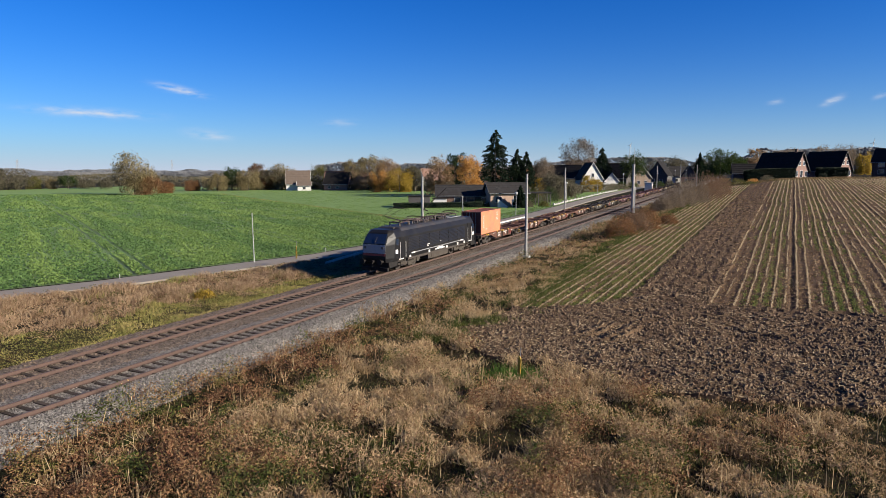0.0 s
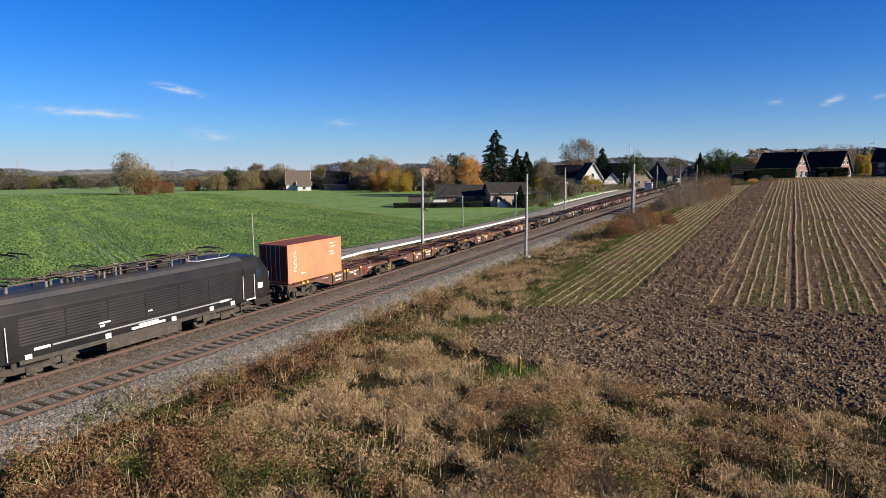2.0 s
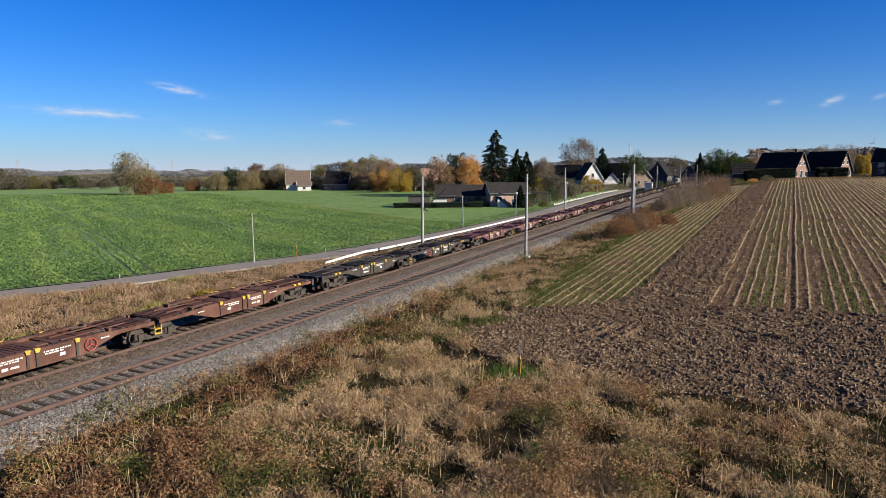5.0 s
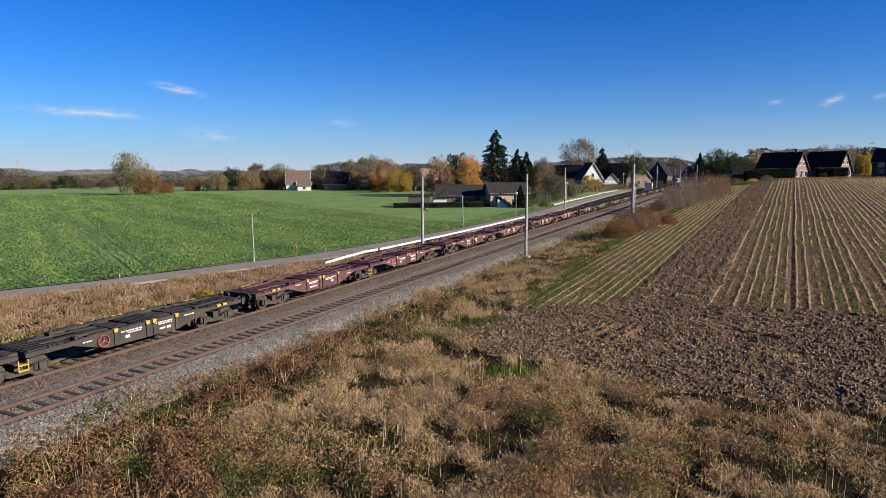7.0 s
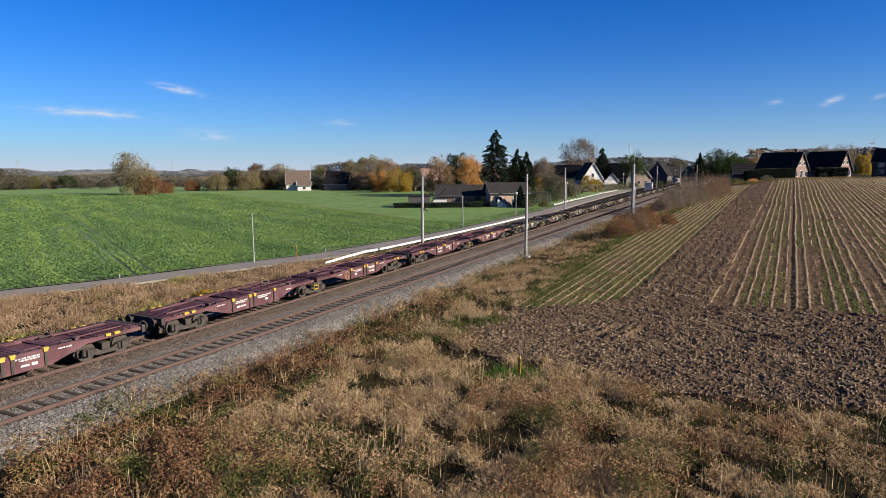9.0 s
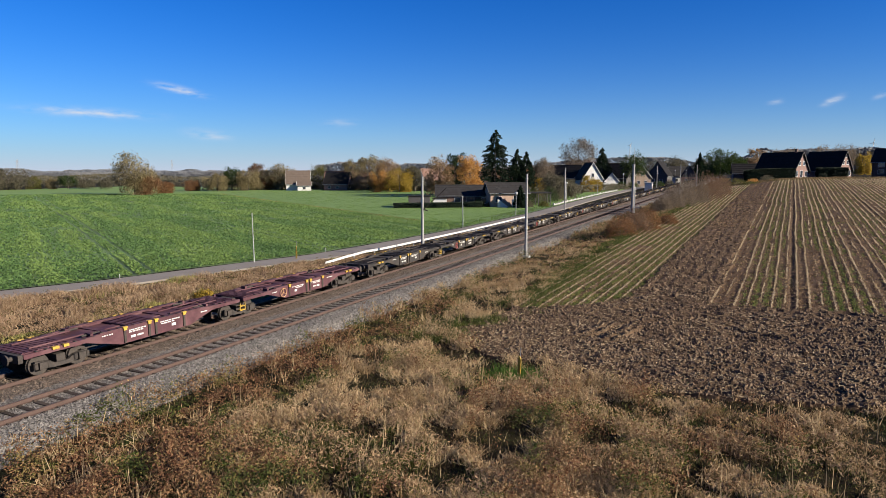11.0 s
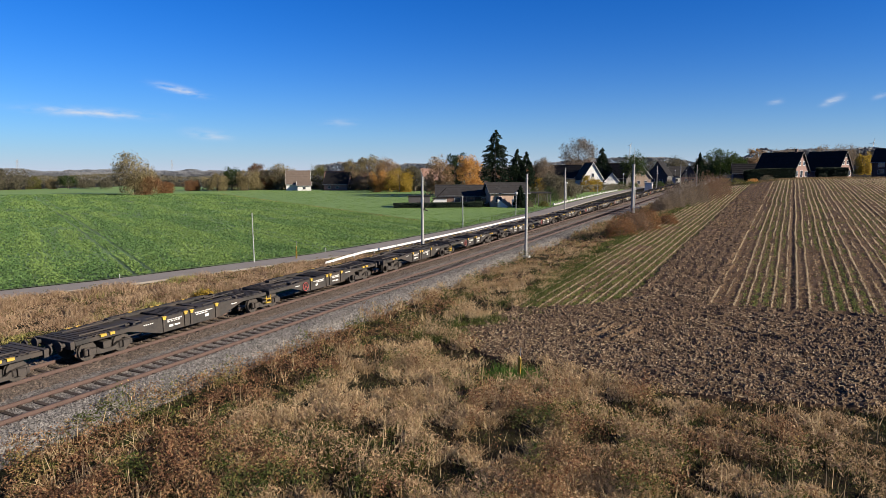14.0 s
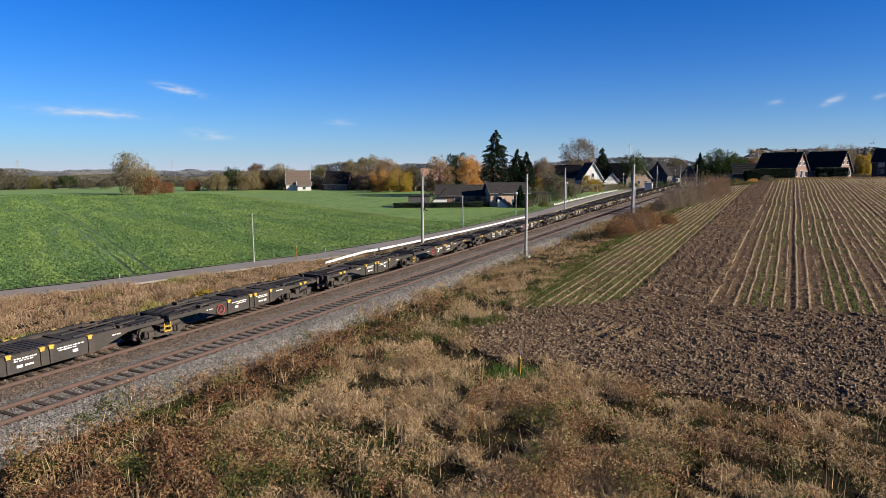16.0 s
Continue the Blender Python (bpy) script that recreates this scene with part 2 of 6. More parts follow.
def lattice(x, y, seed, size):
    """Smooth random numbers between 0 and 1 over the plane, size metres a cell."""
    r = np.random.RandomState(seed).rand(256, 256)
    u, v = np.asarray(x) / size, np.asarray(y) / size
    iu, iv = np.floor(u).astype(int), np.floor(v).astype(int)
    fu, fv = u - iu, v - iv
    fu, fv = fu * fu * (3 - 2 * fu), fv * fv * (3 - 2 * fv)
    a, b = iu % 256, (iu + 1) % 256
    c, d = iv % 256, (iv + 1) % 256
    return (r[a, c] * (1 - fu) + r[b, c] * fu) * (1 - fv) + (r[a, d] * (1 - fu) + r[b, d] * fu) * fv


def sheet(name, xs, ys, material, lift=0.0, rough=None, smooth=True):
    gx, gy = np.meshgrid(xs, ys, indexing="ij")
    z = land(gx, gy) + lift
    if rough is not None:
        z = z + rough(gx, gy)
    return raw(name, np.stack([gx.ravel(), gy.ravel(), z.ravel()], 1), grid_faces(len(xs), len(ys)), material, smooth)


def spread(a, b, step, far, growth=1.25):
    """Even steps from a to b, then growing ones out to far on both sides."""
    mid = list(np.arange(a, b + step / 2, step))
    out, s, v = [], step, b
    while v < far:
        s *= growth
        v += s
        out.append(v)
    low, s, v = [], step, a
    while v > -far:
        s *= growth
        v -= s
        low.append(v)
    return np.array(low[::-1] + mid + out)


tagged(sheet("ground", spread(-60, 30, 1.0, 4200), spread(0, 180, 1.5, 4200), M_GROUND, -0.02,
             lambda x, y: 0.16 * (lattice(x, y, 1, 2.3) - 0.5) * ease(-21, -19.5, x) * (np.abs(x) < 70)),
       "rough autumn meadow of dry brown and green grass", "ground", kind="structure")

# ---- fields ----
def edge_x(y):
    """The road's middle line."""
    return np.interp(y, (-60, 28, 35, 48, 56, 72, 92, 125, 165, 215, 330), (-92, -51.5, -48.2, -44.3, -41.6, -39.9, -38.7, -38.8, -41, -43, -45))


def strip(name, ys, x0, x1, material, lift, rough=None):
    """A sheet between two lines x0(y) and x1(y)."""
    s = np.linspace(0, 1, 60)
    gy, gs = np.meshgrid(ys, s, indexing="ij")
    gx = x0(gy) + (x1(gy) - x0(gy)) * gs ** 2.2
    z = land(gx, gy) + lift + (rough(gx, gy) if rough else 0)
    return raw(name, np.stack([gx.ravel(), gy.ravel(), z.ravel()], 1), grid_faces(len(ys), 60), material, True)


tagged(strip("green_field", np.linspace(-60, 245, 200), lambda y: edge_x(y) - 2.2, lambda y: 0 * y - 330, M_CROP, 0.1,
             lambda x, y: 0.08 * lattice(x, y, 3, 1.5)), "bright green young winter crop in a flat field", "field", kind="structure")

ys = np.concatenate([np.linspace(-60, 240, 241), np.linspace(245, 420, 20)])
w = np.array([-1.9, -1.86, 1.86, 1.9])
gy, gs = np.meshgrid(ys, w, indexing="ij")
gx = edge_x(gy) + gs
gz = land(gx, gy) + np.where(np.abs(gs) > 1.88, -0.1, 0.14)
tagged(raw("road", np.stack([gx.ravel(), gy.ravel(), gz.ravel()], 1), grid_faces(len(ys), 4), M_ROAD), "narrow grey asphalt lane beside the railway", "road", kind="structure")

# ---- railway ----
TRACK_Y = np.concatenate([np.arange(-40, 120, 2.0), np.arange(120, 640, 8.0)])


def along(name, profile, material, x=0.0, ys=TRACK_Y, closed=False):
    """A profile of (x, z) carried along the line."""
    p = np.array(profile)
    v = np.concatenate([np.stack([p[:, 0] + x, np.full(len(p), y), p[:, 1] + grade(y)], 1) for y in ys])
    f = grid_faces(len(ys), len(p))[:, ::-1]
    return raw(name, v, f, material)


tagged(along("ballast_bed", [(-33.2, -0.95), (-30.8, -0.24), (-30.2, -0.17), (-29.5, -0.165), (-29.15, -0.235), (-27.95, -0.235), (-27.6, -0.165), (-26.4, -0.165)], M_BALLAST),
       "brown rust-stained crushed stone ballast under the far track", "ballast", kind="structure")
tagged(along("ballast_bed", [(-26.4, -0.165), (-25.5, -0.165), (-25.15, -0.215), (-23.95, -0.215), (-23.6, -0.165), (-22.7, -0.175), (-22.35, -0.26), (-21.2, -1.0)], M_PALEBALLAST),
       "grey crushed stone ballast under the near track", "ballast", kind="structure")
for cx, nm in ((NEAR_X, "near_track"), (FAR_X, "far_track")):
    track = thing("railway_track", "rusty railway track on dark sleepers", "track", kind="structure")
    for s in (-0.75, 0.75):
        r = along("rail", [(-0.075, -0.175), (-0.075, -0.165), (-0.012, -0.15), (-0.012, -0.045), (-0.036, -0.035), (-0.036, -0.004),
                           (0.036, -0.004), (0.036, -0.035), (0.012, -0.045), (0.012, -0.15), (0.075, -0.165), (0.075, -0.175)], M_RAIL, cx + s)
        r.parent = track
        h = along("rail_head", [(-0.034, -0.003), (-0.028, 0.0), (0.028, 0.0), (0.034, -0.003)], M_RAILTOP, cx + s)
        h.parent = track
    bm = boxes((-1.3, 1.3, -0.095, 0.095, -0.33, -0.178))
    for s in (-0.75, 0.75):
        bx(bm, s - 0.17, s + 0.17, -0.09, 0.09, -0.18, -0.158)
        for e in (-0.12, 0.12):
            bx(bm, s + e - 0.03, s + e + 0.03, -0.05, 0.05, -0.158, -0.12)
    sm = finish(bm, "sleeper", M_SLEEPER)
    rs = random.Random(5)
    tail_v, tail_f = [], []
    box = np.array([(x, y, z) for x in (-1.3, 1.3) for y in (-0.13, 0.13) for z in (-0.33, -0.178)])
    bf = np.array([(0, 1, 3, 2), (4, 6, 7, 5), (0, 4, 5, 1), (2, 3, 7, 6), (0, 2, 6, 4), (1, 5, 7, 3)])
    for i in range(900):
        y = 6 + 0.62 * i
        if i < 240:
            o = new("sleeper", sm)
            o.parent = track
            o.location = (cx + rs.uniform(-0.03, 0.03), y + rs.uniform(-0.03, 0.03), float(grade(y)) + rs.uniform(-0.015, 0.004))
            o.rotation_euler[2] = rs.uniform(-0.015, 0.015)
        else:
            tail_f.append(bf + 8 * len(tail_v))
            tail_v.append(box + (cx, y, float(grade(y))))
    o = raw("far_sleepers", np.concatenate(tail_v), np.concatenate(tail_f), M_SLEEPER)
    o.parent = track
    tagged(o, kind="stuff")

# ---- the train ----
def wheelset(name, parent, y, r, material=None):
    bm = rods(((-0.95, 0, 0), (0.95, 0, 0), 0.09))
    for s in (-1, 1):
        rod(bm, (s * 0.69, 0, 0), (s * 0.83, 0, 0), r, 20)
        rod(bm, (s * 0.67, 0, 0), (s * 0.7, 0, 0), r + 0.03, 20)
        rod(bm, (s * 0.83, 0, 0), (s * 0.86, 0, 0), r * 0.35, 10)
    o = part(name, bm, material or M_DARKSTEEL, parent)
    o.location = (0, y, r)
    return o


def hull(bm, levels, length):
    """A body of closed plan outlines, level over level: (z, half width, set-back of both ends, corner width, corner length)."""
    rings = []
    for z, w, f, cw, cl in levels:
        pts = [(-w + cw, f), (w - cw, f), (w, f + cl), (w, length - f - cl), (w - cw, length - f), (-w + cw, length - f), (-w, length - f - cl), (-w, f + cl)]
        rings.append([bm.verts.new((x, y, z)) for x, y in pts])
    for a, b in zip(rings, rings[1:]):
        for i in range(8):
            bm.faces.new((a[i], a[(i + 1) % 8], b[(i + 1) % 8], b[i]))
    bm.faces.new(rings[0][::-1])
    bm.faces.new(rings[-1])


def pantograph(parent, y, d, up=0.0):
    base = boxes((-0.55, 0.55, y - 0.9, y - 0.8, 4.02, 4.09), (-0.55, 0.55, y + 0.8, y + 0.9, 4.02, 4.09), (-0.55, -0.47, y - 0.9, y + 0.9, 4.02, 4.09), (0.47, 0.55, y - 0.9, y + 0.9, 4.02, 4.09))
    pan = part("pantograph", base, M_CABLE, parent, "folded pantograph with reddish frame")
    if up:
        part("lower_arm", rods(((0, y + 0.5, 4.08), (0, y - 2.4, 4.08 + up * 0.5), 0.045)), M_UNDER, pan)
        part("upper_arm", rods(((-0.25, y - 2.4, 4.08 + up * 0.5), (-0.45, y - 0.2, 4.05 + up), 0.022), ((0.25, y - 2.4, 4.08 + up * 0.5), (0.45, y - 0.2, 4.05 + up), 0.022)), M_UNDER, pan)
        head = bmesh.new()
        for k in (-0.45, 0.05):
            rod(head, (-0.65, y + k, 4.1 + up), (0.65, y + k, 4.1 + up), 0.035)
            for s in (-1, 1):
                rod(head, (s * 0.65, y + k, 4.1 + up), (s * 0.97, y + k, 3.95 + up), 0.03)
        part("collector_head", head, M_UNDER, pan)
        for s in (-0.5, 0.5):
            for e in (-0.85, 0.85):
                part("insulator", rods(((s, y + e, 3.74), (s, y + e, 4.02), 0.07)), M_CERAMIC, pan)
        return
    part("lower_arm", rods(((0, y - 0.8 * d, 4.12), (0, y + 1.0 * d, 4.2), 0.05)), M_DARKSTEEL, pan)
    part("upper_arm", rods(((-0.3, y + 1.0 * d, 4.2), (-0.45, y - 0.7 * d, 4.28), 0.025), ((0.3, y + 1.0 * d, 4.2), (0.45, y - 0.7 * d, 4.28), 0.025)), M_DARKSTEEL, pan)
    head = bmesh.new()
    for k in (-0.85, -0.5):
        rod(head, (-0.6, y + k * d, 4.33), (0.6, y + k * d, 4.33), 0.03)
        for s in (-1, 1):
            rod(head, (s * 0.6, y + k * d, 4.33), (s * 0.95, y + k * d, 4.2), 0.025)
    part("collector_head", head, M_DARKSTEEL, pan)
    for s in (-0.5, 0.5):
        for e in (-0.85, 0.85):
            bm = bmesh.new()
            for j in range(4):
                rod(bm, (s, y + e, 3.8 + 0.055 * j), (s, y + e, 3.835 + 0.055 * j), 0.07, 8)
            part("insulator", bm, M_CERAMIC, pan)


def locomotive():
    L = 19.0
    ob = thing("locomotive", "black four-axle electric locomotive with grey stripe, hauling empty wagons", "locomotive")
    bm = bmesh.new()
    hull(bm, [(0.95, 1.44, 0.1, 0.35, 0.75), (1.25, 1.49, 0.02, 0.34, 0.9), (2.42, 1.49, 0.06, 0.36, 1.0), (3.0, 1.46, 0.45, 0.38, 0.85), (3.4, 1.27, 0.74, 0.33, 0.5), (3.62, 1.12, 1.1, 0.3, 0.3)], L)
    part("body", bm, M_BLACK, ob, bevel=0.04)
    bm = bmesh.new()
    hull(bm, [(3.43, 1.262, 2.4, 0.1, 0.1), (3.63, 1.14, 2.5, 0.1, 0.1), (3.74, 0.98, 2.7, 0.1, 0.2)], L)
    part("roof", bm, M_ROOF, ob, "dusty grey-black roof")
    # ends
    for e in (0, 1):
        def f(y):
            return L - y if e else y
        bm = bmesh.new()
        q = [(-1.08, f(0.11), 2.5), (1.08, f(0.11), 2.5), (0.98, f(0.665), 3.3), (-0.98, f(0.665), 3.3)]
        n = Vector((0, 1 if e else -1, 0.72)).normalized() * 0.03
        a = [bm.verts.new(Vector(p) - n) for p in q]
        b = [bm.verts.new(Vector(p) + n) for p in q]
        for i in range(4):
            bm.faces.new((a[i], a[(i + 1) % 4], b[(i + 1) % 4], b[i]))
        bm.faces.new(b)
        bm.faces.new(a[::-1])
        ws = part("windscreen", bm, M_GLASS, ob, "dark blue raked windscreen")
        part("wiper", rods(((0.05, f(0.08), 2.55), (0.18, f(0.36), 3.05), 0.015)), M_DARKSTEEL, ws)
        bm = bmesh.new()
        y0, y1 = sorted((f(-0.015), f(0.12)))
        prism(bm, [(f(0.005), 1.72), (f(0.03), 2.44), (f(0.16), 2.44), (f(0.16), 1.72)], -1.1, 1.1, "x")
        np_ = part("nose_panel", bm, M_NOSE, ob, "pale blue-grey nose panel")
        for s in (-0.85, 0.85):
            bm = bmesh.new()
            rod(bm, (s, f(0.1), 2.2), (s, f(-0.02), 2.2), 0.12, 14)
            part("headlight", bm, M_CERAMIC, np_)
            bm = bmesh.new()
            rod(bm, (s, f(0.15), 1.05), (s, f(-0.45), 1.05), 0.1, 12)
            rod(bm, (s, f(-0.45), 1.05), (s, f(-0.52), 1.05), 0.23, 16)
            part("buffer", bm, M_UNDER, ob)
        bm = bmesh.new()
        prism(bm, [(f(0.16), 0.96), (f(0.3), 0.45), (f(1.55), 0.5), (f(1.75), 0.96)], -1.38, 1.38, "x")
        part("apron", bm, M_UNDER, ob, bevel=0.03)
        part("nose_stripe", boxes((-1.1, 1.1, *sorted((f(0.0), f(0.05))), 1.5, 1.68)), M_RED, ob, "dark red nose stripe")
        part("coupling_hook", boxes((-0.08, 0.08, *sorted((f(-0.3), f(0.2))), 0.95, 1.12), (-0.05, 0.05, *sorted((f(-0.32), f(-0.2))), 0.6, 1.05)), M_UNDER, ob)
        part("snowplough", boxes((-1.25, 1.25, *sorted((f(0.25), f(0.35))), 0.2, 0.9), (-1.3, -0.5, *sorted((f(0.05), f(0.3))), 0.18, 0.5), (0.5, 1.3, *sorted((f(0.05), f(0.3))), 0.18, 0.5)), M_UNDER, ob)
        for s in (-1, 1):
            x0, x1 = sorted((s * 1.485, s * 1.515))
            yy = lambda p, q: sorted((f(p), f(q)))
            part("cab_window", boxes((x0, x1, *yy(1.2, 1.66), 2.35, 2.85)), M_GLASS, ob, "dark cab side window")
            d = part("cab_door", boxes((s * 1.44 if s > 0 else s * 1.5, s * 1.5 if s > 0 else s * 1.44, *yy(1.9, 2.72), 1.05, 2.95)), M_BLACK, ob)
            for yh in (1.84, 2.78):
                part("handrail", rods(((s * 1.56, f(yh), 1.1), (s * 1.56, f(yh), 2.55), 0.022)), M_WHITE, ob, "white handrail")
            part("step", boxes((*sorted((s * 1.2, s * 1.5)), *yy(1.95, 2.7), 0.45, 0.5), (*sorted((s * 1.2, s * 1.5)), *yy(1.95, 2.7), 0.75, 0.8), (*sorted((s * 1.2, s * 1.25)), *yy(1.95, 2.7), 0.45, 1.0)), M_DARKSTEEL, ob)
            part("white_plate", boxes((x0, x1, *yy(1.08, 1.5), 1.6, 1.95)), M_WHITE, ob, "white square plate")
            part("lettering", boxes((x0, x1, *yy(1.7, 1.95), 1.02, 1.12), (x0, x1, *yy(2.0, 2.5), 1.02, 1.1)), M_WHITE, ob)
            part("small_sign", boxes((x0, x1, *yy(3.5, 3.8), 1.0, 1.2)), M_WHITE, ob)
            part("body_lettering", boxes((x0, x1, *yy(3.9, 4.6), 1.3, 1.42)), M_WHITE, ob)
    for s in (-1, 1):
        x0, x1 = sorted((s * 1.487, s * 1.512))
        part("stripe", boxes((x0, x1, 4.7, L - 3.7, 1.33, 1.4)), M_GREYLINE, ob, "grey stripe along the side")
        for y0 in np.arange(3.3, L - 3.4, 2.06):
            bm = bmesh.new()
            for j in range(9):
                z = 1.6 + 0.135 * j
                prism(bm, [(s * 1.486, z), (s * 1.522, z + 0.015), (s * 1.486, z + 0.1)], y0 + 0.03, y0 + 2.0)
            part("grille", bm, M_BLACK, ob, "ribbed side panel")
        for p in ((6.9, 7.5, 1.75, 1.83), (6.95, 7.2, 1.6, 1.7), (9.6, 9.85, 1.8, 1.87), (8.6, 10.6, 1.08, 1.2), (9.0, 10.2, 1.22, 1.3)):
            part("lettering", boxes((*sorted((s * 1.5, s * 1.526)), *p)), M_WHITE, ob)
        for y in (7.2, 11.0, 13.6, 15.2):
            part("small_sign", boxes((x0, x1, y, y + 0.3, 0.98, 1.22)), M_WHITE, ob)
    for s in (-1, 1):
        part("sill", boxes((*sorted((s * 1.1, s * 1.46)), 3.3, L - 3.3, 0.8, 1.0)), M_DARKSTEEL, ob)
    # bogies
    for yb in (4.0, L - 4.0):
        bm = bmesh.new()
        for s in (-1, 1):
            prism(bm, [(yb - 2.1, 0.55), (yb - 1.9, 0.8), (yb - 0.5, 0.62), (yb + 0.5, 0.62), (yb + 1.9, 0.8), (yb + 2.1, 0.55), (yb + 0.8, 0.38), (yb - 0.8, 0.38)], *sorted((s * 1.0, s * 1.2)), "x")
            for k in (-1.45, 1.45):
                bx(bm, *sorted((s * 1.0, s * 1.3)), yb + k - 0.25, yb + k + 0.25, 0.4, 0.82)
                rod(bm, (s * 1.15, yb + k * 0.55, 0.6), (s * 1.15, yb + k * 0.55, 0.95), 0.13, 10)
            bx(bm, *sorted((s * 1.1, s * 1.25)), yb - 0.35, yb + 0.35, 0.25, 0.6)
        bo = part("bogie", bm, M_DUST, ob, "dusty steel bogie")
        for k in (-1.45, 1.45):
            wheelset("wheelset", bo, yb + k, 0.58)
    tank = part("equipment_box", boxes((-1.4, 1.4, 7.3, L - 7.3, 0.35, 0.9), (-1.42, 1.42, 8.0, 9.5, 0.42, 0.85)), M_DUST, ob, "dirty underfloor equipment box")
    # roof gear
    for y, d in ((4.4, 1), (6.8, -1), (L - 6.8, 1), (L - 4.4, -1)):
        pantograph(ob, y, d, 1.2 if y < 5 else 0.0)
    rr = random.Random(3)
    for i in range(34):
        y, x = 5.4 + 0.25 * i, rr.uniform(-0.8, 0.8)
        h = rr.uniform(0.2, 0.4)
        part("insulator", rods(((x, y, 3.72), (x, y, 3.74 + h), 0.06), ((x, y, 3.74 + h), (x + rr.uniform(-0.4, 0.4), y + rr.uniform(-0.3, 0.5), 3.78 + h), 0.025)), M_CERAMIC if i % 3 else M_UNDER, ob)
    part("bus_bar", rods(((0.35, 5, 4.13), (0.35, 14, 4.13), 0.03), ((-0.4, 4.5, 4.1), (-0.4, 14.5, 4.1), 0.025), ((0.7, 6.5, 3.95), (0.7, 12, 3.95), 0.02)), M_CABLE, ob, "copper-red roof bar")
    for y0, x0, w_, h_ in ((8.2, -0.5, 0.5, 0.3), (9.3, 0.1, 0.4, 0.42), (10.2, -0.6, 0.6, 0.35), (11.0, 0.2, 0.5, 0.25)):
        part("roof_equipment", boxes((x0, x0 + w_, y0, y0 + 0.7, 3.73, 3.74 + h_)), M_UNDER, ob, bevel=0.03)
    part("roof_cable", rods(((0.95, 13.4, 3.8), (1.0, 15.5, 3.8), 0.03), ((1.0, 15.5, 3.8), (0.75, 16.0, 3.82), 0.03), ((0.95, 13.4, 3.8), (0.6, 13.0, 3.85), 0.03)), M_GALV, ob, "pale roof cable")
    part("horn", rods(((0.55, 2.2, 3.66), (0.55, 2.8, 3.66), 0.06)), M_DARKSTEEL, ob)
    return ob


def bogie(parent, y):
    bm = bmesh.new()
    for s in (-1, 1):
        prism(bm, [(y - 1.25, 0.42), (y - 1.2, 0.68), (y - 0.6, 0.6), (y - 0.3, 0.42), (y + 0.3, 0.42), (y + 0.6, 0.6), (y + 1.2, 0.68), (y + 1.25, 0.42), (y + 0.4, 0.24), (y - 0.4, 0.24)], *sorted((s * 0.95, s * 1.08)), "x")
        for k in (-0.9, 0.9):
            bx(bm, *sorted((s * 0.93, s * 1.2)), y + k - 0.17, y + k + 0.17, 0.32, 0.62)
            rod(bm, (s * 1.1, y + k + 0.28, 0.35), (s * 1.1, y + k + 0.28, 0.6), 0.09, 8)
            rod(bm, (s * 1.1, y + k - 0.28, 0.35), (s * 1.1, y + k - 0.28, 0.6), 0.09, 8)
    bx(bm, -1.0, 1.0, y - 0.2, y + 0.2, 0.4, 0.75)
    b = part("bogie", bm, M_DARKSTEEL, parent)
    for k in (-0.9, 0.9):
        wheelset("wheelset", b, y + k, 0.46)
    return b


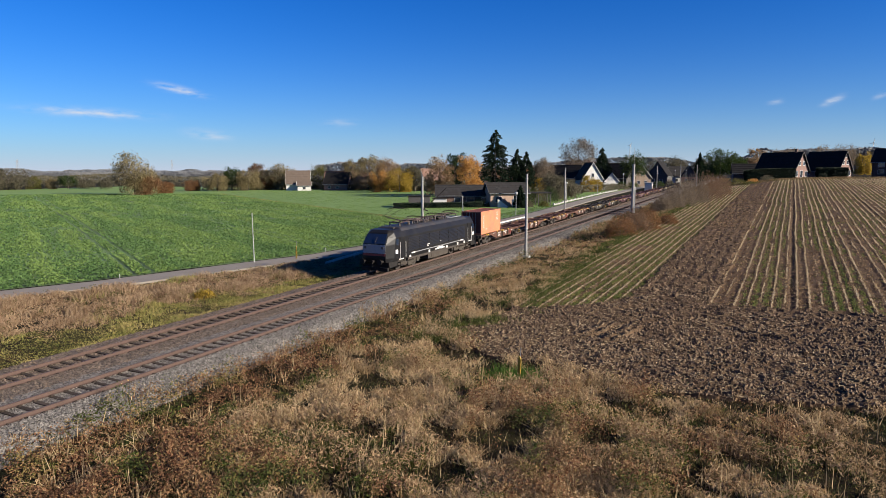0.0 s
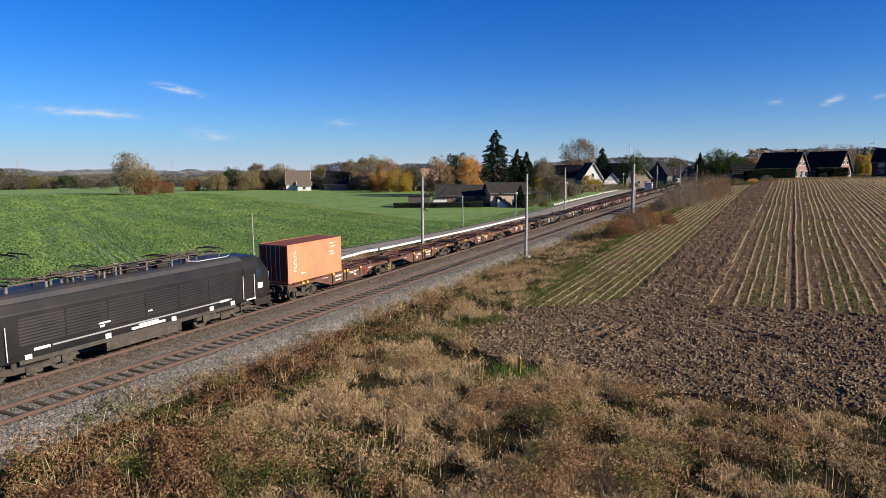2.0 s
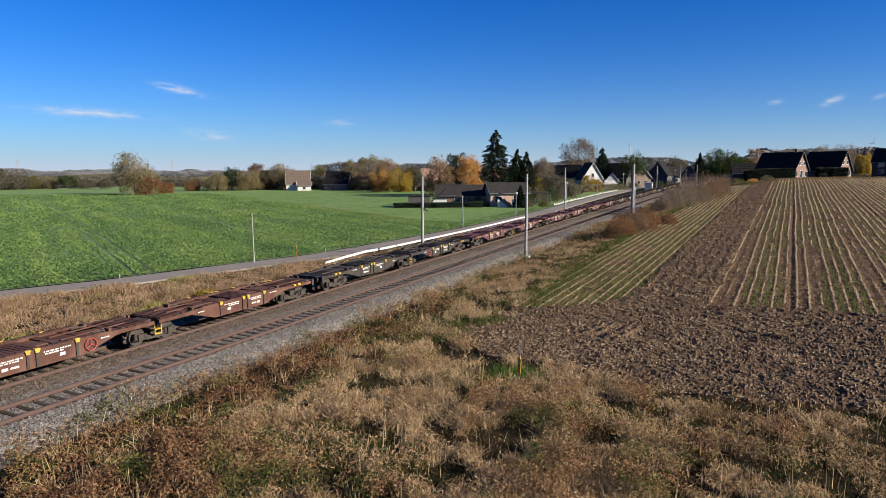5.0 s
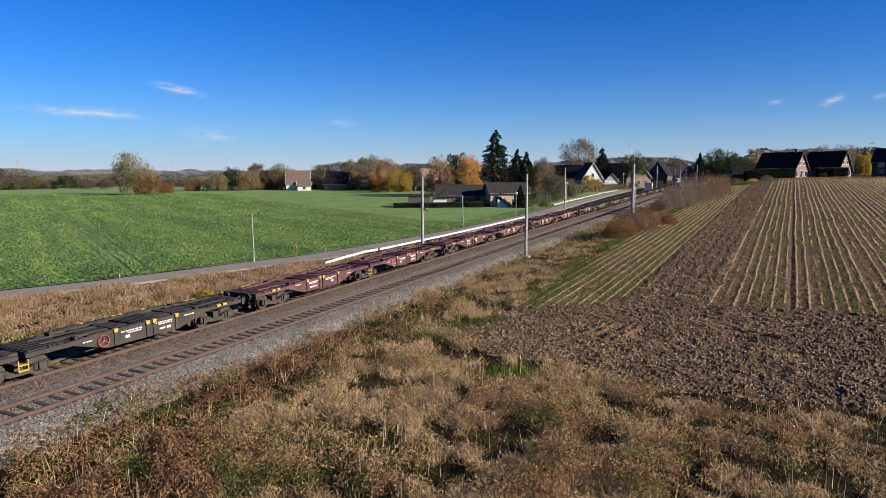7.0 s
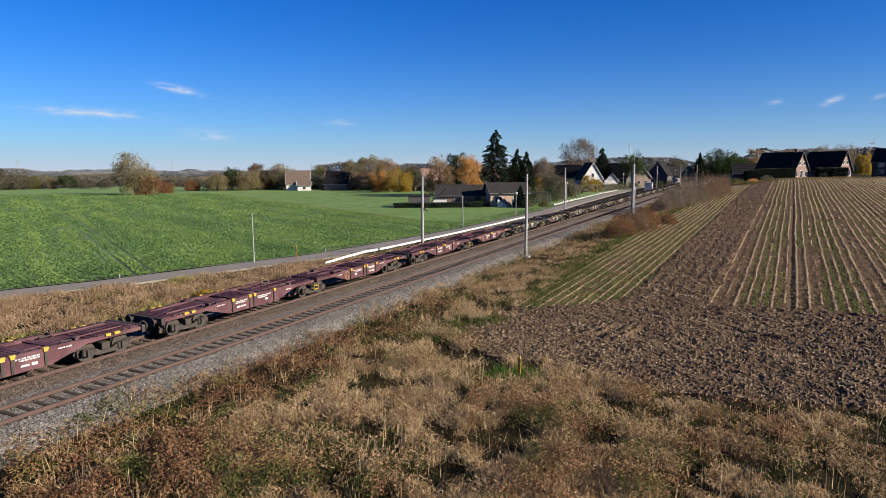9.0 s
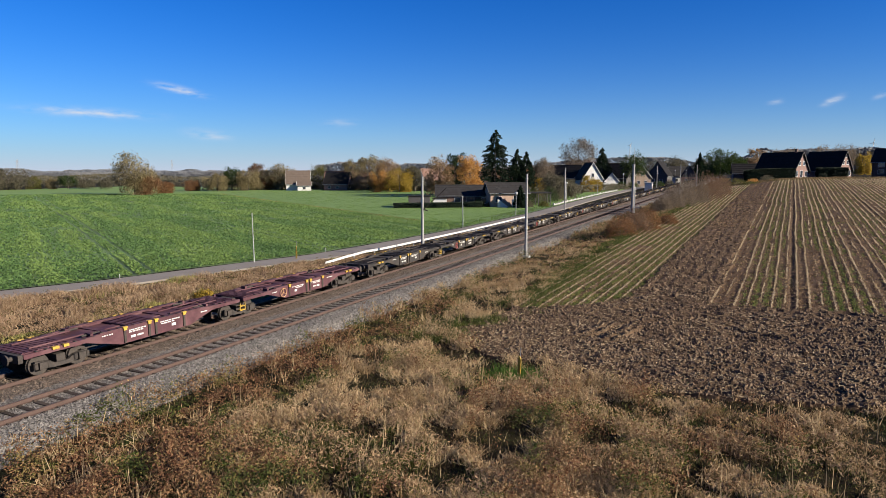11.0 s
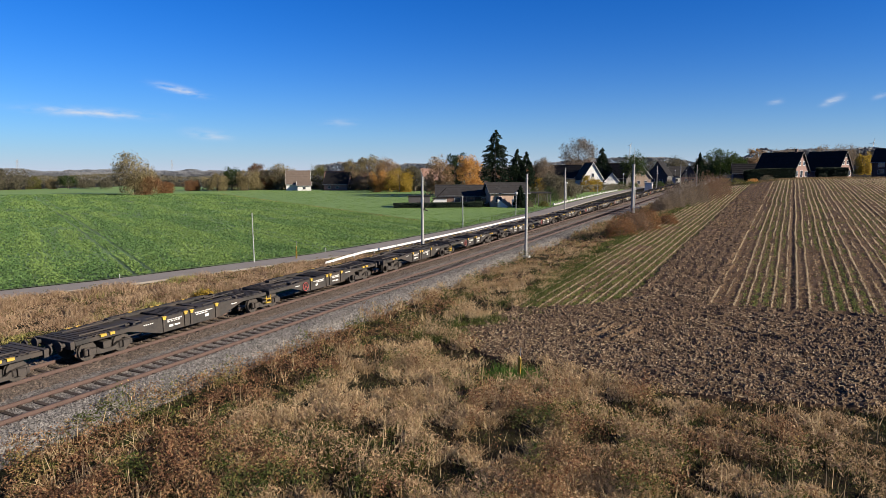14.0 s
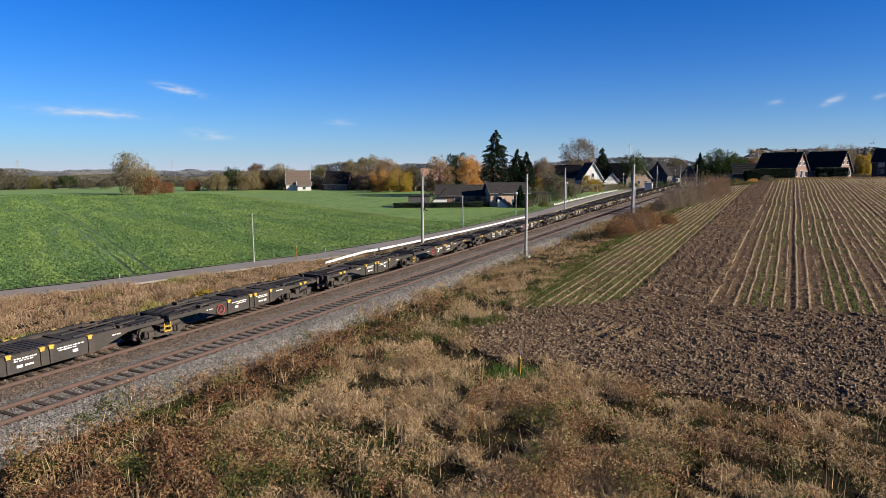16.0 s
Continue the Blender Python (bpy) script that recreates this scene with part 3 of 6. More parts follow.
def wagon(paint, label, wheel_mat, turned=False):
    """A low articulated container wagon of two frames on three bogies, 26.6 m long."""
    ob = thing("container_wagon", label, "freight wagon", group="wagons of the train")
    LW = 26.6
    for y0, flip in ((0.45, False), (13.45, True)):
        ln = 12.7

        def f(v):
            return y0 + (ln - v if flip else v)
        bm = bmesh.new()
        for s in (-1, 1):
            xa, xb = sorted((s * 1.12, s * 1.27))
            prism(bm, [(f(0.1), 0.98), (f(2.9), 0.98), (f(4.7), 0.46), (f(8.9), 0.46), (f(10.6), 0.98), (f(ln), 0.98), (f(ln), 1.16), (f(10.9), 1.18), (f(9.4), 1.26), (f(4.2), 1.26), (f(2.6), 1.18), (f(0.1), 1.16)], xa, xb, "x")
            bx(bm, *sorted((s * 1.02, s * 1.31)), *sorted((f(3.6), f(9.8))), 1.24, 1.275)
        fr = part("frame", bm, paint, ob)
        for v in (0.35, 2.6, 4.3, 5.6, 6.9, 8.0, 9.3, 10.7, 12.4):
            part("cross_beam", boxes((-1.14, 1.14, *sorted((f(v - 0.16), f(v + 0.16))), 0.92, 1.17)), paint, ob)
        part("centre_beam", boxes((-0.28, 0.28, *sorted((f(0.2), f(ln - 0.1))), 0.85, 1.14)), paint, ob)
        for p in ((-1.13, 1.13, *sorted((f(0.1), f(2.5))), 1.172, 1.2), (-1.1, 1.1, *sorted((f(10.9), f(12.5))), 1.172, 1.2), (-0.95, 0.95, *sorted((f(5.4), f(7.1))), 1.172, 1.21)):
            plate = part("deck_plate", boxes(p), paint, ob)
            bm = bmesh.new()
            for j in range(int((p[3] - p[2]) / 0.22)):
                bx(bm, p[0] + 0.05, p[1] - 0.05, p[2] + 0.06 + 0.22 * j, p[2] + 0.13 + 0.22 * j, p[5] - 0.002, p[5] + 0.022)
            tagged(part("tread", bm, paint, plate), kind="stuff")
        for a_, b_, z_ in ((2.7, 4.2, 1.12), (4.4, 5.4, 1.1), (7.1, 7.9, 1.1), (8.1, 9.2, 1.12), (11.9, 12.35, 1.15)):
            part("floor_plate", boxes((-1.1, 1.1, *sorted((f(a_), f(b_))), z_ - 0.02, z_)), paint, ob)
        # pipes and stiffeners lying on the deck
        for s in (-1, 1):
            part("deck_pipe", rods(((s * 0.62, f(0.7), 1.23), (s * 0.62, f(3.4), 1.23), 0.045), ((s * 0.45, f(8.3), 1.16), (s * 0.45, f(11.6), 1.23), 0.04)), paint, ob)
            for v, z in ((3.25, 1.12), (10.25, 1.16)):
                part("guide_block", boxes((*sorted((s * 0.75, s * 1.1)), *sorted((f(v), f(v + 0.15))), z, 1.32)), paint, ob)
        for s in (-1, 1):
            for v in (4.9, 6.3, 6.7, 8.5):
                part("stake", boxes((*sorted((s * 1.26, s * 1.33)), *sorted((f(v - 0.06), f(v + 0.06))), 0.5, 1.22)), M_DARKSTEEL, ob)
                part("container_lock", boxes((*sorted((s * 1.22, s * 1.38)), *sorted((f(v - 0.12), f(v + 0.12))), 1.24, 1.31), (*sorted((s * 1.3, s * 1.37)), *sorted((f(v - 0.09), f(v + 0.09))), 1.13, 1.24)), M_YELLOW, ob, "yellow container lock")
            xs = sorted((s * 1.262, s * 1.285))
            bars = []
            rl = random.Random(int(s * 10) + 77 + flip)
            for row, (v0, v1) in enumerate(((5.15, 6.1), (5.15, 5.9), (7.0, 8.2), (7.05, 7.8), (9.7, 10.1), (3.7, 4.2))):
                v, z = v0, (1.02, 0.93, 1.02, 0.92, 0.98, 1.06)[row]
                while v < v1:
                    q = rl.uniform(0.06, 0.2)
                    bars.append((v, v + q, z, z + 0.055))
                    v += q + rl.uniform(0.03, 0.06)
            bars += [(5.25, 5.5, 0.66, 0.78), (5.6, 5.95, 0.68, 0.76), (7.7, 7.95, 0.7, 0.84)]
            for a, b, z0, z1 in bars:
                part("lettering", boxes((*xs, *sorted((f(a), f(b))), z0, z1)), M_WHITE, ob)
            for p in ((f(1.3), f(1.6)), (f(1.8), f(2.05))):
                part("end_lock", boxes((*sorted((s * 1.2, s * 1.36)), *sorted(p), 1.1, 1.22)), M_YELLOW, ob, "yellow folding lock")
            if flip != turned:
                # the hand brake's wheel stands beside the joint of the two frames
                bm = bmesh.new()
                c = (s * 1.36, f(9.15), 0.86)
                rim = []
                for j in range(16):
                    a0 = 2 * math.pi * j / 16
                    rim.append([bm.verts.new((c[0] + 0.024 * math.sin(q), c[1] + (0.28 + 0.024 * math.cos(q)) * math.cos(a0), c[2] + (0.28 + 0.024 * math.cos(q)) * math.sin(a0))) for q in (0, 1.257, 2.513, 3.77, 5.027)])
                for j in range(16):
                    for i in range(5):
                        bm.faces.new((rim[j][i], rim[j][(i + 1) % 5], rim[(j + 1) % 16][(i + 1) % 5], rim[(j + 1) % 16][i]))
                for j in range(3):
                    a0 = 2 * math.pi * j / 3 + math.pi / 2
                    rod(bm, c, (c[0], c[1] + 0.28 * math.cos(a0), c[2] + 0.28 * math.sin(a0)), 0.02, 6)
                rod(bm, (s * 1.25, c[1], c[2]), (s * 1.37, c[1], c[2]), 0.05, 8)
                part("handbrake_wheel", bm, wheel_mat, ob, "brake wheel with three spokes")
            bm = bmesh.new()
            for j in range(26):
                v = 0.6 + 0.44 * j
                bx(bm, *sorted((s * 1.1, s * 1.3)), *sorted((f(v), f(v + 0.09))), 1.18 if not 3.4 < v < 9.9 else 1.27, 1.205 if not 3.4 < v < 9.9 else 1.295)
            tagged(part("rib_strip", bm, M_DARKSTEEL, ob), kind="stuff")
            for a, b in ((3.0, 3.9), (9.6, 10.4)):
                part("edge_pipe", rods(((s * 0.8, f(a), 1.22), (s * 0.8, f(b), 1.22), 0.05)), M_DARKSTEEL, ob)
            part("brake_rod", rods(((s * 1.0, f(2.8), 0.7), (s * 1.0, f(9.9), 0.5), 0.03)), M_DARKSTEEL, ob)
    for s in (-1, 1):
        bm = bmesh.new()
        for z in (0.46, 0.7):
            bx(bm, *sorted((s * 1.14, s * 1.34)), 13.08, 13.52, z, z + 0.05)
        for y in (13.08, 13.48):
            bx(bm, *sorted((s * 1.31, s * 1.34)), y, y + 0.04, 0.46, 0.95)
        part("step", bm, M_YELLOW, ob, "yellow step by the joint")
    part("joint", boxes((-0.5, 0.5, 12.9, 13.7, 0.8, 1.1)), M_DARKSTEEL, ob)
    for e in (0, 1):
        def g(v):
            return LW - v if e else v
        bm = boxes((-1.3, 1.3, *sorted((g(0.3), g(0.5))), 0.85, 1.2))
        part("headstock", bm, M_DARKSTEEL, ob)
        for s in (-0.87, 0.87):
            bm = rods(((s, g(0.3), 1.03), (s, g(0.06), 1.03), 0.1))
            rod(bm, (s, g(0.06), 1.03), (s, g(0.0), 1.03), 0.23, 14)
            part("buffer", bm, M_DARKSTEEL, ob)
        part("coupling", rods(((0, g(0.4), 1.0), (0, g(-0.15), 0.85), 0.06)), M_DARKSTEEL, ob)
    for y in (2.3, 13.3, LW - 2.3):
        bogie(ob, y)
    return ob


def container():
    ob = thing("shipping_container", "orange twenty foot steel container on the first wagon", "container")
    L, W, Hh = 6.06, 1.22, 2.6
    for s in (-1, 1):
        # corrugated long sides
        bm = bmesh.new()
        n = 21
        pts = []
        for i in range(n):
            y = 0.15 + (L - 0.3) * i / n
            d = (L - 0.3) / n
            pts += [(s * (W - 0.01), y), (s * (W - 0.01), y + d * 0.35), (s * (W - 0.024), y + d * 0.5), (s * (W - 0.024), y + d * 0.85)]
        pts.append((s * (W - 0.01), L - 0.15))
        a = [bm.verts.new((x, y, 0.14)) for x, y in pts]
        b = [bm.verts.new((x, y, Hh - 0.1)) for x, y in pts]
        for i in range(len(pts) - 1):
            bm.faces.new((a[i], a[i + 1], b[i + 1], b[i]))
        part("side_panel", bm, M_ORANGE, ob)
    fr = bmesh.new()
    for s in (-1, 1):
        for y in (0, L - 0.16):
            bx(fr, *sorted((s * (W - 0.12), s * W)), y, y + 0.16, 0.0, Hh)
        bx(fr, *sorted((s * (W - 0.1), s * W)), 0.16, L - 0.16, 0.0, 0.15)
        bx(fr, *sorted((s * (W - 0.07), s * W)), 0.16, L - 0.16, Hh - 0.11, Hh - 0.005)
    for y in (0, L - 0.1):
        bx(fr, -W + 0.12, W - 0.12, y, y + 0.1, 0.0, 0.15)
        bx(fr, -W + 0.12, W - 0.12, y, y + 0.1, Hh - 0.12, Hh)
    part("frame", fr, M_ORANGE, ob, bevel=0.008)
    part("roof", boxes((-W + 0.07, W - 0.07, 0.1, L - 0.1, Hh - 0.05, Hh - 0.02)), M_CONTTOP, ob, "faded rust-red roof")
    # the front end's shade is put into its dark red
    part("front_end", boxes((-W + 0.12, W - 0.12, 0.03, 0.08, 0.15, Hh - 0.12)), M_CONTTOP, ob)
    for s in (-0.55, -0.2, 0.2, 0.55):
        part("door_bar", rods(((s, 0.0, 0.15), (s, 0.0, Hh - 0.1), 0.025)), M_GALV, ob)
    part("door", boxes((-W + 0.12, W - 0.12, L - 0.09, L - 0.04, 0.15, Hh - 0.12)), M_ORANGE, ob)
    for i in range(6):
        z = 0.72 + 0.25 * i
        part("lettering", boxes((W - 0.012, W + 0.004, 0.6, 0.88, z, z + 0.06), (W - 0.012, W + 0.004, 0.6 + 0.2 * (i % 2), 0.68 + 0.2 * (i % 2), z + 0.06, z + 0.19)), M_WHITE, ob)
    for y0, z in ((4.6, 2.2), (4.75, 1.95), (4.6, 1.6), (4.7, 1.4), (1.3, 0.5)):
        part("small_lettering", boxes((W - 0.012, W + 0.004, y0, y0 + 0.5, z, z + 0.07)), M_WHITE, ob)
    return ob


loco = locomotive()
WAGONS = []
proto = {}
for key, m, text, wm in (("brown", M_BROWN, "rust-brown empty low container wagon with yellow locks", M_RED), ("grey", M_GREY, "dark grey empty low container wagon with yellow locks", M_RED), ("purple", M_PURPLE, "purple-brown empty low container wagon with yellow locks", mat("tan_wheel", (0.2747, 0.1539, 0.0659), rough=0.6))):
    proto[key] = wagon(m, text, wm, key == "brown")
used = set()
for k, key in enumerate(["brown", "brown", "grey", "purple", "purple", "purple"] + ["grey"] * 13):
    WAGONS.append(proto[key] if key not in used else copy_thing(proto[key], Matrix()))
    used.add(key)
tagged(WAGONS[0], "rust-brown low container wagon carrying one orange container")
box_ob = container()

# ---- plants ----
def leafy(name, colours, patch=0.5, patch_weight=0.5, glow=0.4, rough=0.75, mass=False):
    """Leaf or blade material: a ramp of colours picked by each blade's own chance and by patches over the ground."""
    m = bpy.data.materials.new(name)
    m.use_nodes = True
    n, l = m.node_tree.nodes, m.node_tree.links
    p, out = n["Principled BSDF"], n["Material Output"]
    p.inputs["Roughness"].default_value = rough
    p.inputs["Specular IOR Level"].default_value = 0.2
    g = n.new("ShaderNodeNewGeometry")
    t = n.new("ShaderNodeTexNoise")
    t.inputs["Scale"].default_value, t.inputs["Detail"].default_value = patch, 4
    l.new(g.outputs["Position"], t.inputs["Vector"])
    mr = n.new("ShaderNodeMapRange")
    mr.inputs[1].default_value, mr.inputs[2].default_value = 0.3, 0.7
    l.new(t.outputs["Fac"], mr.inputs[0])
    mx = n.new("ShaderNodeMix")
    mx.inputs[0].default_value = patch_weight
    l.new(g.outputs["Random Per Island"], mx.inputs[2])
    l.new(mr.outputs[0], mx.inputs[3])
    r = n.new("ShaderNodeValToRGB")
    r.color_ramp.interpolation = "LINEAR"
    e = r.color_ramp.elements
    while len(e) < len(colours):
        e.new(0.5)
    for i, c in enumerate(colours):
        e[i].position, e[i].color = i / (len(colours) - 1) * 0.8 + 0.1, (*c, 1)
    l.new(mx.outputs[0], r.inputs[0])
    l.new(r.outputs[0], p.inputs["Base Color"])
    tr, ms = n.new("ShaderNodeBsdfTranslucent"), n.new("ShaderNodeMixShader")
    l.new(r.outputs[0], tr.inputs["Color"])
    ms.inputs[0].default_value = glow
    l.new(p.outputs[0], ms.inputs[1])
    l.new(tr.outputs[0], ms.inputs[2])
    l.new(ms.outputs[0], out.inputs["Surface"])
    if mass:
        # shading normals are bent to one fixed sunward direction, so a wood looks evenly lit
        side = n.new("ShaderNodeVectorMath")
        side.operation = "NORMALIZE"
        side.inputs[0].default_value = (0.6, -0.5, 0.6)
        own = n.new("ShaderNodeVectorMath")
        own.operation = "MULTIPLY_ADD"
        own.inputs[1].default_value = (0.3, 0.3, 0.3)
        l.new(g.outputs["Normal"], own.inputs[0])
        l.new(side.outputs[0], own.inputs[2])
        turn = n.new("ShaderNodeVectorMath")
        turn.operation = "NORMALIZE"
        l.new(own.outputs[0], turn.inputs[0])
        l.new(turn.outputs[0], p.inputs["Normal"])
        l.new(turn.outputs[0], tr.inputs["Normal"])
    return m


M_DRY = leafy("dry_grass_blade", [(0.0824, 0.0644, 0.0267), (0.1413, 0.0958, 0.0447), (0.212, 0.1429, 0.0707), (0.2826, 0.2002, 0.106), (0.3218, 0.2394, 0.1335), (0.157, 0.0942, 0.0471)], 1.1, 0.7)
M_OLIVE = leafy("olive_grass_blade", [(0.0275, 0.0393, 0.0079), (0.0471, 0.0628, 0.0126), (0.0864, 0.0942, 0.0196), (0.1492, 0.1256, 0.0393)], 0.7, 0.5)
M_DULL = leafy("dull_bank_blade", [(0.0275, 0.0385, 0.0088), (0.0659, 0.0659, 0.0192), (0.1429, 0.0879, 0.0467), (0.2308, 0.1648, 0.0934), (0.1099, 0.055, 0.0302)], 0.3, 0.45)
M_DOCK = leafy("dock_leaf", [(0.0628, 0.0267, 0.0141), (0.1177, 0.0518, 0.0259), (0.1884, 0.1021, 0.051), (0.2355, 0.1452, 0.0707), (0.0707, 0.0471, 0.0157)], 0.9, 0.45)
M_WEED = leafy("weed_leaf", [(0.0236, 0.0353, 0.0079), (0.0471, 0.0628, 0.0126), (0.1177, 0.1138, 0.0275)], 0.8, 0.45)
M_FADED = leafy("faded_leaf", [(0.0785, 0.0707, 0.0188), (0.157, 0.1217, 0.0393), (0.2355, 0.1727, 0.0667), (0.1335, 0.0707, 0.0314)], 0.8, 0.45)
M_PALE = leafy("pale_reed_blade", [(0.2041, 0.1374, 0.0667), (0.3376, 0.2434, 0.1295), (0.4318, 0.3336, 0.1963), (0.2512, 0.1648, 0.0785)], 0.9, 0.65)
M_CROPLEAF = leafy("crop_leaf", [(0.0785, 0.1335, 0.0353), (0.1036, 0.1664, 0.044), (0.1295, 0.1939, 0.0534), (0.1452, 0.208, 0.0597)], 0.07, 0.5)
M_CROPDEEP = leafy("deep_crop_leaf", [(0.055, 0.106, 0.033), (0.0738, 0.1335, 0.0393), (0.0942, 0.157, 0.0471)], 0.07, 0.5)
M_STRAW = leafy("stubble_straw", [(0.2355, 0.1688, 0.0942), (0.3768, 0.2904, 0.1806), (0.471, 0.3925, 0.2669)], 0.4, 0.3)
M_BARK = mat("bark", (0.0495, 0.0385, 0.0302), (0.0824, 0.0659, 0.0522), 2, 0.95, fine=9, bump=0.6, bump_scale=8)
LEAF_TONES = {
    "green": ("green_leaf", [(0.0158, 0.0315, 0.0088), (0.0315, 0.0504, 0.0126), (0.0473, 0.0662, 0.0189)], 0.25, 0.4),
    "olive": ("olive_leaf", [(0.0504, 0.0567, 0.0164), (0.0945, 0.0945, 0.0252), (0.1575, 0.1323, 0.0378)], 0.25, 0.4),
    "willow": ("willow_leaf", [(0.1071, 0.0882, 0.0441), (0.1827, 0.1481, 0.0725), (0.2394, 0.1921, 0.1008)], 0.25, 0.4),
    "tan": ("tan_leaf", [(0.1638, 0.104, 0.0536), (0.2394, 0.1544, 0.0788), (0.2772, 0.189, 0.1008)], 0.25, 0.4),
    "rust": ("rust_leaf", [(0.1071, 0.0536, 0.0252), (0.1638, 0.0819, 0.0347), (0.2079, 0.1134, 0.0504)], 0.3, 0.4),
    "orange": ("orange_leaf", [(0.27, 0.126, 0.036), (0.396, 0.207, 0.0585), (0.45, 0.27, 0.09)], 0.3, 0.4),
    "yellow": ("yellow_leaf", [(0.1512, 0.1197, 0.0221), (0.2835, 0.1953, 0.0284), (0.3276, 0.2079, 0.0315)], 0.3, 0.4),
    "dull": ("dull_leaf", [(0.0536, 0.0504, 0.0315), (0.0945, 0.0851, 0.0536), (0.126, 0.1103, 0.0756)], 0.25, 0.4),
    "bare": ("bare_twig", [(0.09, 0.0675, 0.0495), (0.144, 0.1125, 0.081), (0.189, 0.1485, 0.108)], 0.25, 0.4),
    "brown": ("brown_leaf", [(0.1071, 0.063, 0.0378), (0.1449, 0.0882, 0.0536), (0.1764, 0.1134, 0.0693)], 0.25, 0.4),
    "fir": ("fir_needle", [(0.0063, 0.0126, 0.0063), (0.0113, 0.0214, 0.0101), (0.0189, 0.0315, 0.0151)], 0.4, 0.3),
    # the air's haze over distance is put into these pale grey-blue leaf colours
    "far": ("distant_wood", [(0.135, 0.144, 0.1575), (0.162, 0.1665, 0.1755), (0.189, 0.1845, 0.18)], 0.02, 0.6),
}
LEAF = {key: leafy(*row, 0.5) for key, row in LEAF_TONES.items()}
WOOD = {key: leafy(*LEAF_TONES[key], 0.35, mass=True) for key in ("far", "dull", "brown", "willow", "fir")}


def kites(rs, centre, size, flat=0.0, aspect=0.6):
    """Four-cornered leaves of random turn at the centres; size is an array."""
    k = len(centre)
    d = rs.normal(size=(k, 3))
    d[:, 2] *= 1 - flat
    d /= np.linalg.norm(d, axis=1)[:, None]
    e = np.cross(d, rs.normal(size=(k, 3)))
    e /= np.linalg.norm(e, axis=1)[:, None]
    s = size[:, None]
    v = np.stack([centre - d * s, centre + e * s * aspect, centre + d * s, centre - e * s * aspect], 1).reshape(-1, 3)
    return v, np.arange(4 * k).reshape(-1, 4)


def blades(rs, x, y, z, h, per, spread_r, width, lean=0.35):
    """Tufts of leaning blades, a narrow wedge each. One tuft stands at each x, y, z."""
    k = len(x)
    n = k * per
    b = np.stack([np.repeat(x, per), np.repeat(y, per), np.repeat(z, per)], 1)
    b[:, :2] += rs.normal(size=(n, 2)) * np.repeat(spread_r, per)[:, None]
    hh = np.repeat(h, per) * rs.uniform(0.55, 1.15, n)
    a = rs.uniform(0, 2 * math.pi, n)
    ln = np.abs(rs.normal(size=n)) * lean * hh
    tip = b + np.stack([np.cos(a) * ln, np.sin(a) * ln, hh], 1)
    c = rs.uniform(0, 2 * math.pi, n)
    w = 1.25 * np.repeat(width, per) * rs.uniform(0.6, 1.3, n)
    side = np.stack([np.cos(c) * w, np.sin(c) * w, 0 * w], 1)
    v = np.stack([b - side, b + side, tip], 1).reshape(-1, 3)
    return v, np.arange(3 * n).reshape(-1, 3)


def fan(rs, k, r0, r1, a0=-11.0, a1=63.0):
    """k spots round the meadow's corner, thinning with distance."""
    a = np.radians(rs.uniform(a0, a1, k))
    r = np.exp(rs.uniform(math.log(r0), math.log(r1), k))
    return -np.sin(a) * r, np.cos(a) * r, r


def sway(y):
    """The rows bend a little together, where the drill was steered."""
    return 0.3 * (lattice(y, 0 * y + 3.5, 37, 17.0) - 0.5) * ease(60, 85, y)


def row_x(x, y):
    """Distance across the field's rows, which run a little off the line of the track."""
    return x - 0.047 * (y - 45) - sway(y)


def field_near(x):
    return np.interp(x, (-16, -14, -11.8, -7.9, -2.9, 0, 5.3, 20), (33.5, 31.2, 29.8, 29.5, 27.7, 28.1, 29.5, 34)) + 0.9 * (lattice(x, 0 * x, 8, 3.0) - 0.5)


def field_left(y):
    return -15.6 + 1.5 * ease(33, 40, y) + 0.07 * np.clip(y - 92, 0, 70)


def in_field(x, y):
    return (x > field_left(y)) & (y > field_near(x))


def ridge_zone(x, y):
    """1 where stubble rows stand, 0 where the soil is turned."""
    c = row_x(x, y)
    c = c + 0.7 * (lattice(x, y, 19, 1.5) - 0.5)
    rows = ((c > -2.2) | (c < -7.6)) & (y > np.where(c < -7.6, 40.0 + 0.85 * np.clip(c + 13, 0, 6), 45.6) + 0.8 * (lattice(x, y, 9, 1.2) - 0.5))
    return rows


# the ploughed and stubble field
ROW = 0.73


def clod(x, y):
    r = ridge_zone(x, y)
    c = row_x(x, y)
    rough = 0.1 * lattice(x + 0.4 * y, y, 21, 0.42) + 0.07 * lattice(x, y, 22, 0.2) + 0.1 * lattice(x, y, 23, 1.1)
    # the trodden, smoother corner of the headland, with curved tyre marks
    calm = ease(-5.5, -9, x) * ease(42, 38, y)
    d = np.hypot(x + 13, y - 38)
    marks = sum(np.exp(-((d - q) / 0.16) ** 2) for q in (5.4, 5.9, 6.9, 7.4)) * ease(34.0, 35.2, y) * ease(38.5, 37.2, y) * (x > -13)
    rough = rough * (1 - 0.6 * calm) + 0.16 * marks
    # furrows of the turned strip run with the rows
    rough = rough + 0.05 * (0.5 + 0.5 * np.cos(2 * math.pi * c / 0.9)) * ease(46, 50, y)
    rows = 0.018 * (0.5 + 0.5 * np.cos(2 * math.pi * (c - 0.04) / ROW)) + 0.07 * lattice(x, y, 24, 0.3)
    for q in (2.6, 6.1, 9.4, 12.9, -10.6):
        rows = rows - 0.055 * np.exp(-((c - q) / 0.14) ** 2)
    z = np.where(r, rows, rough)
    return np.where(in_field(x, y), z, -0.12)


